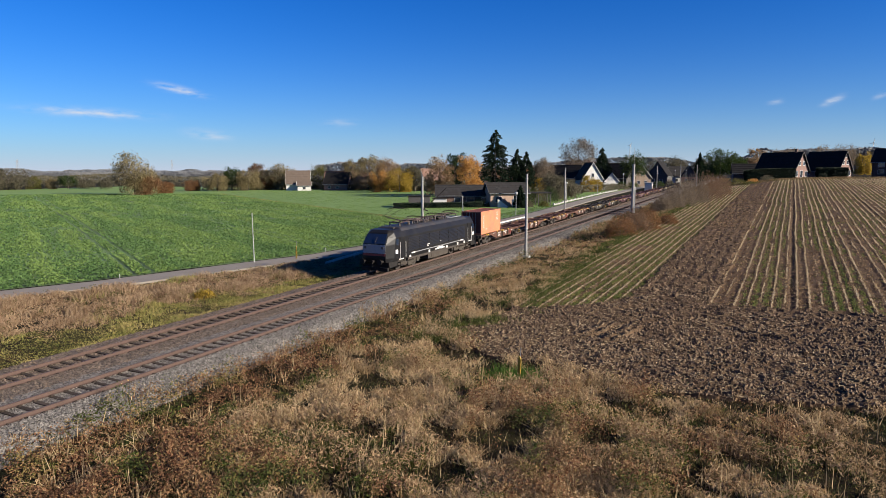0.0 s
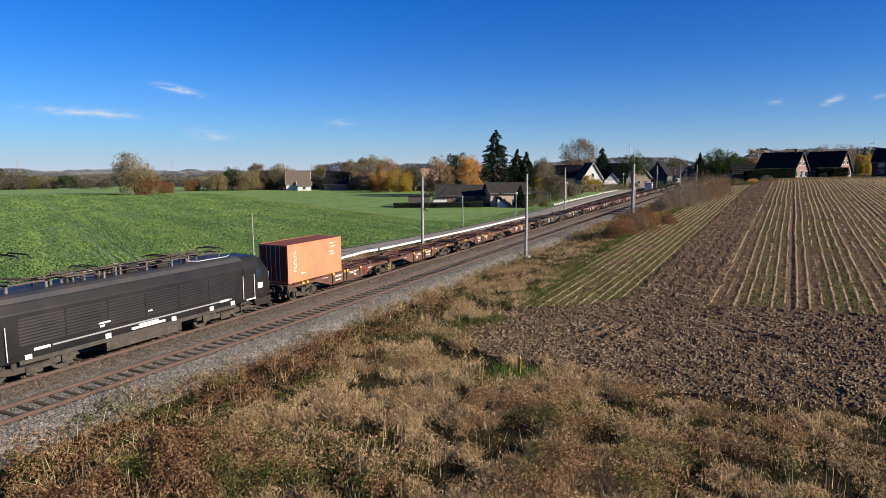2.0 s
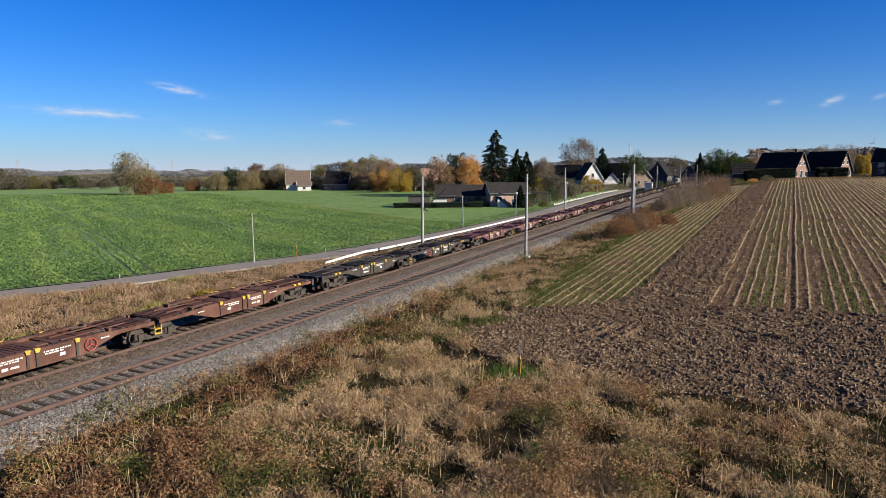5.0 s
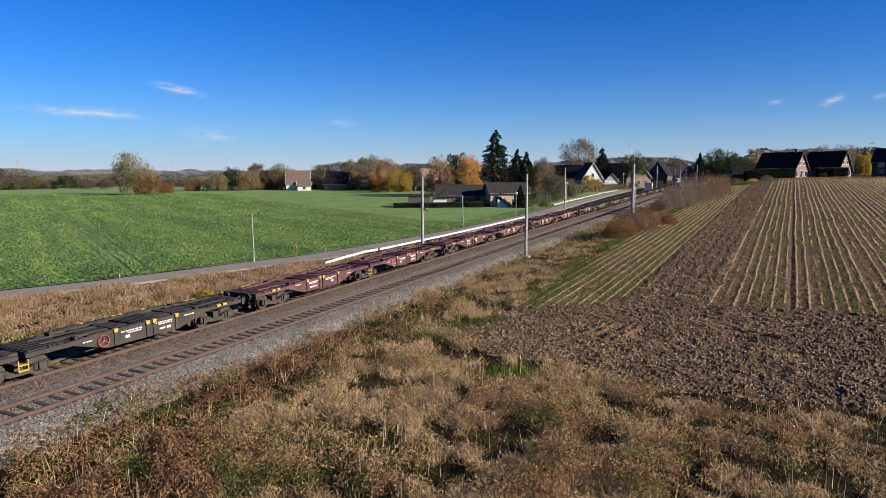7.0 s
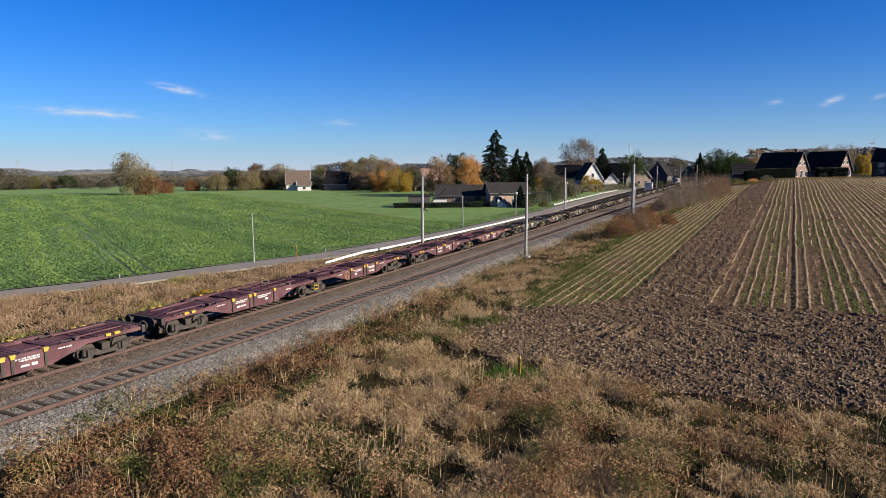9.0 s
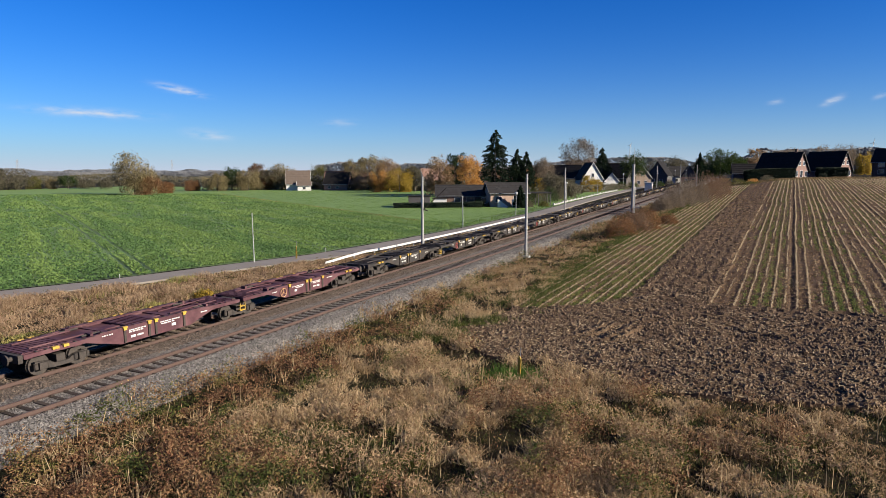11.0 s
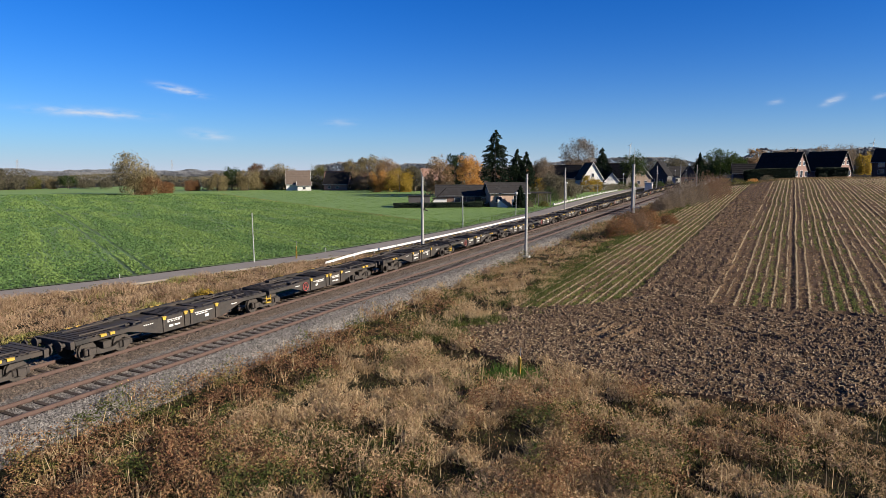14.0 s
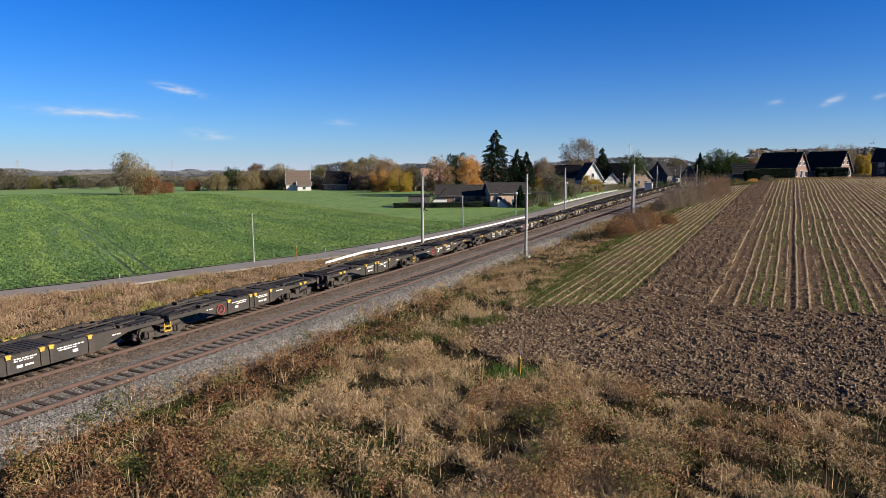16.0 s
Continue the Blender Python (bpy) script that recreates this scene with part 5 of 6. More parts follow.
# ---- trees ----
def tree(x, y, h, w, kind, seed, name="tree", group=""):
    rs = np.random.RandomState(seed)
    looks = {"green": "dark green broadleaf tree", "olive": "olive green broadleaf tree turning yellow", "willow": "tall willow-like tree with pale olive-brown leaves", "tan": "broad autumn tree with tan-brown leaves",
             "rust": "rust-coloured autumn shrub tree", "orange": "autumn tree with bright orange leaves", "yellow": "small tree with golden yellow leaves", "dull": "dull grey-green tree in the distance",
             "bare": "nearly bare tree with fine grey twigs", "brown": "brown-leaved autumn tree"}
    ob = thing(name, looks[kind] + (" standing by the houses" if y < 260 and x > -200 and x < -40 else " at the field's edge" if x < -200 else " near the village"), "tree", pose(x, y, float(land(x, y)) - 0.1), group)
    bm = bmesh.new()
    tr = max(0.12, h * 0.022)
    rod(bm, (0, 0, 0), (0.02 * h, 0, h * 0.4), tr, 8, tr * 0.7)
    rod(bm, (0.02 * h, 0, h * 0.4), (0, 0.02 * h, h * 0.8), tr * 0.7, 6, tr * 0.2)
    for i in range(9):
        a, z0 = i * 2.4 + seed, h * (0.25 + 0.05 * i)
        ln = w * rs.uniform(0.5, 0.8)
        rod(bm, (0.01 * h, 0, z0), (math.cos(a) * ln, math.sin(a) * ln, z0 + h * rs.uniform(0.12, 0.25)), tr * 0.35, 5, tr * 0.08)
    part("trunk", bm, M_BARK, ob)
    # crown: clumps of leaves about the limbs' ends
    w *= 1.3
    nb = 44 if kind != "bare" else 52
    low = 0.02 if kind in ("willow", "rust", "yellow", "dull", "olive", "tan", "orange") else 0.18
    u = rs.normal(size=(nb, 3))
    u /= np.linalg.norm(u, axis=1)[:, None]
    u *= rs.uniform(0.35, 0.95, nb)[:, None] ** 0.6
    cz = h * (low + (1 - low) * 0.5)
    bc = np.stack([u[:, 0] * w * 0.8, u[:, 1] * w * 0.8, cz + u[:, 2] * h * (1 - low) * 0.43], 1)
    br = rs.uniform(0.16, 0.34, nb) * w * 1.05
    if kind in ("willow", "rust", "olive", "tan", "yellow", "orange"):
        more = 16
        a = rs.uniform(0, 2 * math.pi, more)
        q = rs.uniform(0.3, 0.75, more) * w
        bc = np.concatenate([bc, np.stack([np.cos(a) * q, np.sin(a) * q, rs.uniform(0.1, 0.3, more) * h], 1)])
        br = np.concatenate([br, rs.uniform(0.2, 0.32, more) * w])
        nb += more
    per = int(105 * min(1.7, max(1.0, w / 6.5))) if kind != "bare" else 150
    d = rs.normal(size=(nb * per, 3))
    d /= np.linalg.norm(d, axis=1)[:, None]
    p = np.repeat(bc, per, 0) + d * (np.repeat(br, per) * rs.uniform(0.3, 1.1, nb * per) ** 0.7)[:, None]
    p[:, 2] = np.clip(p[:, 2], 0.04 * h, h * 1.03)
    size = rs.uniform(0.6, 1.4, len(p)) * (0.08 + 0.0062 * h + 0.0112 * w)
    v, f = kites(rs, p, size * (1.25 if kind == "bare" else 1), 0.2, 0.2 if kind == "bare" else 0.5)
    c = raw("crown", v, f, LEAF[kind])
    c.parent = ob
    return ob


def fir(x, y, h, w, seed):
    rs = np.random.RandomState(seed)
    w = w * 1.55
    ob = thing("fir_tree", "tall dark green conifer behind the houses" if h > 10 else "small dark conifer beside the bungalow", "tree", pose(x, y, float(land(x, y)) - 0.1))
    bm = bmesh.new()
    rod(bm, (0, 0, 0), (0, 0, h), max(0.08, h * 0.014), 8, 0.02)
    part("trunk", bm, M_BARK, ob)
    ps, ss = [], []
    tiers = int(20 + h * 0.6)
    for i in range(tiers):
        q = (i + 0.5) / tiers
        z = h * (0.05 + 0.95 * q)
        reach = 1.15 * w * (1 - q) ** 0.75 * rs.uniform(0.8, 1.2)
        nbr = 13 if q < 0.8 else 6
        for j in range(nbr):
            a = rs.uniform(0, 2 * math.pi)
            ln = reach * rs.uniform(0.7, 1.1)
            t = rs.uniform(0.15, 1.0, 24) ** 0.7
            ps.append(np.stack([np.cos(a) * ln * t, np.sin(a) * ln * t, z - 0.28 * ln * t ** 1.3 + rs.normal(size=24) * 0.12], 1))
            ss.append(np.full(24, 0.17 + 0.012 * h) * (1.2 - 0.4 * t))
    v, f = kites(rs, np.concatenate(ps), np.concatenate(ss), 0.5, 0.45)
    c = raw("crown", v, f, LEAF["fir"])
    c.parent = ob
    return ob


FIELD_EDGE_TREES = [
    (-325, 185, 10.2, 9.9, "dull"), (-323, 196, 6.8, 3.4, "olive"), (-315, 200, 5.9, 2.8, "willow"), (-307, 203, 7.6, 4.2, "green"), (-308, 213, 5.5, 4.1, "dull"), (-289, 211, 6.2, 3.4, "dull"),
    (-214, 168, 17.0, 7.4, "willow"), (-209, 171, 7.4, 4.8, "rust"), (-218, 186, 4.9, 3.3, "rust"), (-230, 210, 5.4, 3.6, "rust"), (-219, 215, 8.8, 4.1, "willow"),
    (-219, 224, 10.9, 4.8, "green"), (-212, 227, 11.9, 5.3, "willow"), (-212, 236, 10.3, 4.9, "willow"), (-208, 238, 6.8, 3.8, "rust"), (-203, 240, 13.6, 6.0, "willow")]
VILLAGE_TREES = [
    (-266, 292, 14.8, 4.7, "brown"), (-198, 262, 12.9, 5.7, "olive"), (-184, 258, 5.9, 2.7, "dull"), (-177, 260, 15.8, 4.4, "willow"), (-162, 253, 17.8, 6.9, "willow"), (-148, 246, 15.7, 6.1, "tan"),
    (-138, 224, 10.5, 4.2, "orange"), (-129, 224, 10.1, 5.5, "yellow"), (-125, 230, 12.1, 3.5, "dull"), (-161, 245, 6.7, 4.1, "bare"), (-93, 188, 13.9, 4.8, "tan"), (-92, 199, 15.8, 3.9, "green")]
LINE_TREES = [
    (-81, 185, 14.4, 4.0, "orange"), (-68, 222, 13.9, 4.1, "bare"), (-76, 231, 10.3, 3.0, "rust"), (-50, 175, 8.0, 4.1, "dull"), (-75.6, 302, 23.5, 8.6, "bare"), (-49, 185, 5.7, 3.6, "dull"),
    (-54, 230, 6.8, 2.5, "yellow"), (-52, 236, 5.0, 2.1, "yellow"), (-57, 182, 6.7, 2.0, "yellow"), (-46.5, 283, 16.0, 5.4, "green"), (-58, 316, 13.1, 3.7, "dull"), (-48, 444, 16.6, 8.2, "dull"),
    (-63, 459, 14.9, 8.6, "dull"), (-27, 384, 15.7, 4.1, "dull"), (-16, 324, 12.7, 3.2, "dull")]
HILL_TREES = [
    (-12, 272, 13.2, 6.2, "green"), (-15, 280, 11.0, 4.0, "green"), (-7.5, 274, 10.9, 3.6, "green"), (-4, 276, 8.9, 2.2, "green"), (1, 323, 14.2, 3.9, "tan"), (4, 336, 8.8, 2.4, "green"), (36, 274, 8.7, 2.9, "yellow"),
    (16, 375, 13.2, 6.4, "bare"), (31, 393, 14.8, 7.2, "bare"), (40, 387, 14.9, 7.0, "bare"), (52, 404, 14.8, 7.2, "bare"), (60, 396, 13.8, 6.4, "bare"), (10, 372, 12.6, 4.1, "bare")]
seed = 100
for table, gname in ((FIELD_EDGE_TREES, "trees at the field's edge"), (VILLAGE_TREES, "trees by the houses"), (LINE_TREES, "trees along the line"), (HILL_TREES, "trees on the hill")):
    for row in table:
        tree(*row, seed, group=gname)
        seed += 1
for row in ((-78, 200, 21.8, 5.8), (-71, 202, 15.4, 3.5), (-68.5, 204, 14.4, 3.3), (-47.9, 138.8, 5.2, 1.3), (-60, 282, 17.4, 4.6), (-26, 365, 16.5, 2.7)):
    fir(*row, seed)
    seed += 1


def bush(x, y, h, w, kind, label, seed, n=2600, aspect=0.3):
    rs = np.random.RandomState(seed)
    d = rs.normal(size=(n, 3))
    d /= np.linalg.norm(d, axis=1)[:, None]
    rad = rs.uniform(0.3, 1.0, n) ** 0.5 * (0.75 + 0.35 * lattice(d[:, 0] * 3 + 9, d[:, 1] * 3 + 9 + d[:, 2] * 2, seed, 1.0))
    p = np.stack([d[:, 0] * rad * w, d[:, 1] * rad * w, np.abs(d[:, 2]) * rad * h], 1)
    ob = thing("bush", label, "bush", pose(x, y, float(land(x, y)) - 0.05))
    bm = bmesh.new()
    for i in range(9):
        a, q = i * 2.4, rs.uniform(0.3, 0.8)
        rod(bm, (0, 0, 0), (math.cos(a) * w * q, math.sin(a) * w * q, h * (1.1 - q)), 0.035, 5, 0.01)
    part("trunk", bm, M_BARK, ob)
    v, f = kites(rs, p, rs.uniform(0.04, 0.12, n) + 0.012 * h, 0.0, aspect)
    c = raw("crown", v, f, LEAF[kind])
    c.parent = ob
    return ob


for row in ((-14.8, 82, 3.0, 2.3, "rust"), (-13.6, 85, 3.4, 2.5, "brown"), (-12.6, 89, 3.3, 2.2, "rust"), (-10.8, 96, 1.8, 1.8, "rust"), (-16, 84, 1.6, 1.6, "olive")):
    bush(*row, "low reddish-brown autumn bush on the railway bank", seed)
    seed += 1
bush(-36.6, 34.2, 0.75, 0.85, "yellow", "small golden yellow bush in the dry verge", seed, 900, 0.5)
seed += 1
for row in ((-13.2, 124, 4.6, 2.8, "bare"), (-12.0, 129, 5.6, 3.0, "bare"), (-10.4, 135, 6.2, 3.4, "bare"), (-8.4, 144, 6.2, 3.4, "brown"), (-6.4, 156, 5.2, 3.0, "brown"), (-14.6, 121, 3.4, 2.2, "bare")):
    bush(*row, "leafless grey-brown thicket on the bank", seed, 4200, 0.25)
    seed += 1
for row in ((-4, 200, 2.2, 3.0, "olive"), (0, 203, 1.6, 2.0, "orange"), (3.5, 207, 2.0, 2.5, "dull"), (-1, 197, 1.2, 2.6, "olive")):
    bush(*row, "autumn shrub at the top of the field", seed)
    seed += 1


for row in ((-61.5, 137, 1.6, 2.2, "dull"), (-58, 138.5, 2.4, 1.6, "green"), (-65, 134, 1.3, 2.0, "dull"), (-55.5, 139, 1.4, 1.2, "rust"), (-68.5, 131, 1.2, 1.6, "green"), (-47, 142, 2.0, 1.5, "dull"), (-44.5, 146, 1.6, 1.4, "olive"), (-51.5, 147, 3.6, 2.2, "green"), (-49.4, 151, 4.6, 2.6, "green"), (-49, 157, 5.0, 2.8, "dull"), (-48.4, 164, 5.0, 2.6, "green"), (-48, 172, 4.6, 2.6, "dull"), (-72.5, 129, 1.7, 1.9, "green")):
    bush(*row, "dark garden shrub before the bungalow", seed)
    seed += 1
for row in ((-54, 246, 3.0, 2.2, "green"), (-58.5, 250, 4.5, 2.6, "dull"), (-51, 262, 2.6, 2.6, "green"), (-50, 276, 3.2, 3.0, "green"), (-47, 286, 2.8, 3.0, "green"), (-52, 296, 4.0, 3.0, "dull"), (-40, 316, 2.4, 3.0, "green"), (-37, 330, 3.0, 2.5, "dull"), (-66, 255, 5.0, 3.0, "dull"), (-71, 262, 6.0, 3.5, "dull")):
    bush(*row, "dark evergreen shrub in a village garden", seed, 2600, 0.5)
    seed += 1


def belt(name, label, x0, y0, x1, y1, h, n, size, kind, seed, depth=14):
    """A far strip of woodland: leaves heaped under an uneven top line."""
    rs = np.random.RandomState(seed)
    t = rs.rand(n)
    dep = rs.uniform(-1, 1, n) * depth
    ln = math.hypot(x1 - x0, y1 - y0)
    nx, ny = -(y1 - y0) / ln, (x1 - x0) / ln
    top = h * (0.45 + 0.35 * lattice(t * ln, 0 * t, seed, 45) + 0.35 * lattice(t * ln, 0 * t + 5, seed + 1, 13))
    x, y = x0 + (x1 - x0) * t + nx * dep, y0 + (y1 - y0) * t + ny * dep
    z = land(x, y) + top * (1 - rs.uniform(0, 1, n) ** 1.6)
    v, f = kites(rs, np.stack([x, y, z], 1), rs.uniform(0.5, 1.2, n) * size, 0.2, 0.7)
    tagged(raw(name, v, f, WOOD[kind]), label, "woodland", kind="stuff")


# the far belts carry their haze in the leaf colour
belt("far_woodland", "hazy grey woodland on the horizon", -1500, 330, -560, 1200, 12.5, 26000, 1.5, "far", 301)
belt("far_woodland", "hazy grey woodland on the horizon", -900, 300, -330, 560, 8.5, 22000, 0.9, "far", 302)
belt("hedgerow", "dull hedgerow of trees across the fields", -420, 235, -240, 300, 7, 5000, 0.8, "dull", 303)
belt("village_hedge", "dark scrub behind the green field", -205, 266, -100, 246, 5.0, 7000, 0.5, "dull", 304)
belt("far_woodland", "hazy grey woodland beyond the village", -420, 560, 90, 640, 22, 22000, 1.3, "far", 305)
belt("village_trees", "brown and grey trees behind the village", -170, 330, -60, 345, 12, 7000, 0.7, "brown", 306)
belt("hill_woodland", "bare woodland behind the hill houses, painted a hazy grey", 14, 400, 190, 420, 15.5, 26000, 0.8, "far", 307)
belt("field_hedge", "dull autumn hedge along the green field", -236, 222, -200, 256, 6.0, 5000, 0.4, "willow", 309, 4)
belt("field_hedge", "dark scrub along the meadow", -178, 258, -112, 236, 5.0, 6000, 0.4, "dull", 310, 4)
belt("garden_hedge", "dark shrubs in the gardens by the lane", -66, 166, -47, 262, 3.2, 5000, 0.3, "dull", 308, 4)
belt("front_hedge", "low dark hedge before the bungalow", -75, 127.5, -56.5, 136.8, 2.0, 6000, 0.2, "fir", 312, 1.2)

# ---- masts, posts and rails along the line ----
def mast(x, y, top, arm=False, twin=False):
    z = float(land(x, y))
    ob = thing("catenary_mast", "grey concrete mast beside the track, without wires", "mast", pose(x, y, z), "masts along the line")
    h = top - z
    bm = bmesh.new()
    rod(bm, (0, 0, -0.3), (0, 0, h), 0.3 if twin else 0.16, 14, 0.24 if twin else 0.11)
    part("pole", bm, M_CONCRETE, ob)
    part("base", boxes((-0.4, 0.4, -0.4, 0.4, -0.4, 0.22)), M_CONCRETE, ob, bevel=0.03)
    for q in (0.35, 0.72, 0.94):
        bm = bmesh.new()
        rod(bm, (0, 0, h * q), (0, 0, h * q + 0.07), (0.34 if twin else 0.195) - 0.06 * q, 12)
        part("band", bm, M_GALV, ob)
    if twin:
        part("down_pipe", rods(((0.36, 0.12, 0.0), (0.36, 0.12, h * 0.55), 0.09)), M_GALV, ob)
        part("top_rod", rods(((0, 0, h), (0, 0, h + 3.2), 0.03)), M_GALV, ob)
    if arm:
        part("bracket", rods(((0.15, 0, h * 0.6), (2.6, 0.4, h * 0.86), 0.045), ((0.15, 0, h * 0.6), (0.6, 0.1, h * 0.58), 0.06)), M_DARKSTEEL, ob, "dark folded bracket arm")
        part("plate", boxes((-0.1, 0.1, -0.16, -0.13, h * 0.66, h * 0.72)), M_GALV, ob)
    return ob


mast(-21.45, 64.2, 8.6)
mast(-21.45, 130.5, 10.3, twin=True)
mast(-21.45, 221, 11.2)
mast(-31.7, 60, 8.3, arm=True)
mast(-31.7, 117.3, 9.5, twin=False)
mast(-31.9, 245, 10.8)
mast(-21.6, 290, 11.6)


def marker(x, y, h, m, label):
    ob = thing("marker_post", label, "post", pose(x, y, float(land(x, y)), 0, 2))
    bm = bmesh.new()
    prism(bm, [(-0.075, 0), (0.075, 0), (0.07, h * 0.86), (0.0, h), (-0.07, h * 0.9)], -0.03, 0.03)
    part("board", bm, m, ob)
    part("stake", boxes((-0.02, 0.02, 0.032, 0.06, -0.1, h * 1.35)), M_CONCRETE, ob, "thin weathered wooden stake")


marker(-9.4, 27.4, 1.05, M_YELLOW, "leaning orange-yellow marker post in the grass")
marker(-43.0, 52.8, 1.45, M_YELLOW, "yellow marker post at the lane's edge")


def stick(x, y, h, r, label, name="pole"):
    ob = thing(name, label, "pole", pose(x, y, float(land(x, y)), 0, -1))
    bm = bmesh.new()
    rod(bm, (0, 0, -0.1), (0, 0, h), r, 10, r * 0.75)
    part("shaft", bm, M_GALV, ob)
    bm = bmesh.new()
    rod(bm, (0, 0, h), (0, 0, h + 0.06), r * 1.3, 10)
    part("cap", bm, M_WHITE, ob)


stick(-45.2, 48.9, 5.1, 0.055, "slender white metal pole at the field's edge")
stick(-41.3, 92.0, 4.9, 0.075, "slender white metal pole beside the lane")
stick(-49.2, 36.6, 0.45, 0.04, "short white marker stick at the lane's edge", "marker_stick")
stick(-43.4, 58.5, 0.5, 0.04, "short white marker stick at the lane's edge", "marker_stick")

# white guard rail between lane and line
rail = thing("guard_rail", "white metal crash barrier between lane and railway", "barrier")
GR = [(-38.4, 51.6, 0.1), (-37.7, 53.8, 0.42), (-37.4, 57.5, 0.6), (-36.9, 60.5, 0.62), (-36.5, 74.0, 0.62), (-36.3, 90.0, 0.62), (-36.5, 104.0, 0.62), (-36.9, 110.0, 0.5)]
for (xa, ya, ha), (xb, yb, hb) in zip(GR, GR[1:]):
    a, b = Vector((xa, ya, float(land(xa, ya)) + ha)), Vector((xb, yb, float(land(xb, yb)) + hb))
    bm = bmesh.new()
    prof = [(0.0, -0.125), (0.07, -0.1), (0.07, -0.04), (0.02, 0.0), (0.07, 0.04), (0.07, 0.1), (0.0, 0.125), (-0.02, 0.125), (-0.02, -0.125)]
    va = [bm.verts.new((a.x + p, a.y, a.z + q)) for p, q in prof]
    vb = [bm.verts.new((b.x + p, b.y, b.z + q)) for p, q in prof]
    for i in range(9):
        bm.faces.new((va[i], va[(i + 1) % 9], vb[(i + 1) % 9], vb[i]))
    part("beam", bm, M_WHITE, rail)
    n = max(1, int((b - a).length / 2.6))
    for i in range(n):
        p = a.lerp(b, (i + 0.5) / n)
        g = float(land(p.x, p.y))
        part("post", boxes((p.x - 0.1, p.x - 0.025, p.y - 0.05, p.y + 0.05, g - 0.2, p.z + 0.1)), M_GALV, rail)

# loose ballast stones
rs = np.random.RandomState(17)


def stones(name, label, m, k, x0, x1, zf, r0, r1):
    x = rs.uniform(x0, x1, k)
    y = np.exp(rs.uniform(math.log(r0), math.log(r1), k))
    s = rs.uniform(0.024, 0.052, k) * (1 + y / 110)
    c = np.stack([x, y, zf(x) + grade(y)], 1)
    o = rs.normal(size=(k, 6, 3)) * 0.28 + np.array([(1, 0, 0), (-1, 0, 0), (0, 1, 0), (0, -1, 0), (0, 0, 0.9), (0, 0, -0.9)])
    v = (c[:, None] + o * s[:, None, None]).reshape(-1, 3)
    f = (octa[None] + 6 * np.arange(k)[:, None, None]).reshape(-1, 3)
    tagged(raw(name, v, f, m), label, "gravel", kind="stuff")


PX = (-33.2, -30.8, -30.2, -29.5, -29.15, -27.95, -27.6, -25.5, -25.15, -23.95, -23.6, -22.7, -22.35, -21.2)
PZ = (-0.95, -0.24, -0.17, -0.165, -0.235, -0.235, -0.165, -0.165, -0.215, -0.215, -0.165, -0.175, -0.26, -1.0)
stones("shoulder_stones", "pale grey loose ballast stones on the bank", M_STONE, 18000, -23.6, -21.6, lambda x: np.interp(x, PX, PZ) + 0.0, 9, 120)
stones("track_stones", "brownish ballast stones between the sleepers", M_STONE, 11000, -26.0, -23.4, lambda x: np.interp(x, PX, PZ) - 0.028, 9, 100)
stones("rusty_stones", "rust-stained ballast stones on the far track", M_RUSTSTONE, 10000, -31.6, -26.2, lambda x: np.interp(x, PX, PZ) + 0.0, 9, 100)

# ---- houses ----
M_BRICK = mat("red_brick", (0.1264, 0.0742, 0.0604), (0.1594, 0.0989, 0.0824), 0.8, 0.9, fine=6, bump=0.3)
M_PALEBRICK = mat("pale_brick", (0.2473, 0.1648, 0.1209), (0.2857, 0.2033, 0.1539), 0.8, 0.9, fine=6, bump=0.3)
M_DARKBRICK = mat("dark_brick", (0.0604, 0.0357, 0.0275), (0.0879, 0.0495, 0.0385), 0.8, 0.9, fine=6, bump=0.3)
M_RENDER = mat("white_render", (0.48, 0.472, 0.452), (0.42, 0.414, 0.395), 0.6, 0.9, fine=5, c=(0.39, 0.38, 0.355), cs=0.5)
M_CREAM = mat("cream_render", (0.2198, 0.1648, 0.1209), (0.1868, 0.1401, 0.1044), 0.6, 0.9, fine=5)
M_TIMBER = mat("dark_boards", (0.033, 0.0302, 0.0302), (0.055, 0.0495, 0.0467), 0.6, 0.85, fine=5, stretch=(1, 1, 6))
M_SLATE = mat("dark_roof_tiles", (0.0088, 0.0085, 0.0088), (0.0165, 0.0154, 0.0154), 1.2, 0.95, spec=0.1, fine=6, bump=0.5, bump_scale=5)
M_GREYROOF = mat("grey_roof_tiles", (0.0126, 0.0126, 0.0133), (0.0353, 0.033, 0.0322), 1.2, 0.95, spec=0.12, fine=6, bump=0.5, bump_scale=5, c=(0.0236, 0.0212, 0.0204), cs=0.5)
M_BROWNROOF = mat("brown_roof_tiles", (0.055, 0.0393, 0.029), (0.0942, 0.0691, 0.0518), 1.2, 0.85, fine=6, bump=0.5, bump_scale=5)
M_REDROOF = mat("red_brown_roof_tiles", (0.0934, 0.0467, 0.033), (0.1209, 0.0659, 0.0467), 1.2, 0.85, fine=6, bump=0.5, bump_scale=5)
M_PANE = mat("window_pane", (0.03, 0.035, 0.045), rough=0.08, spec=0.8)


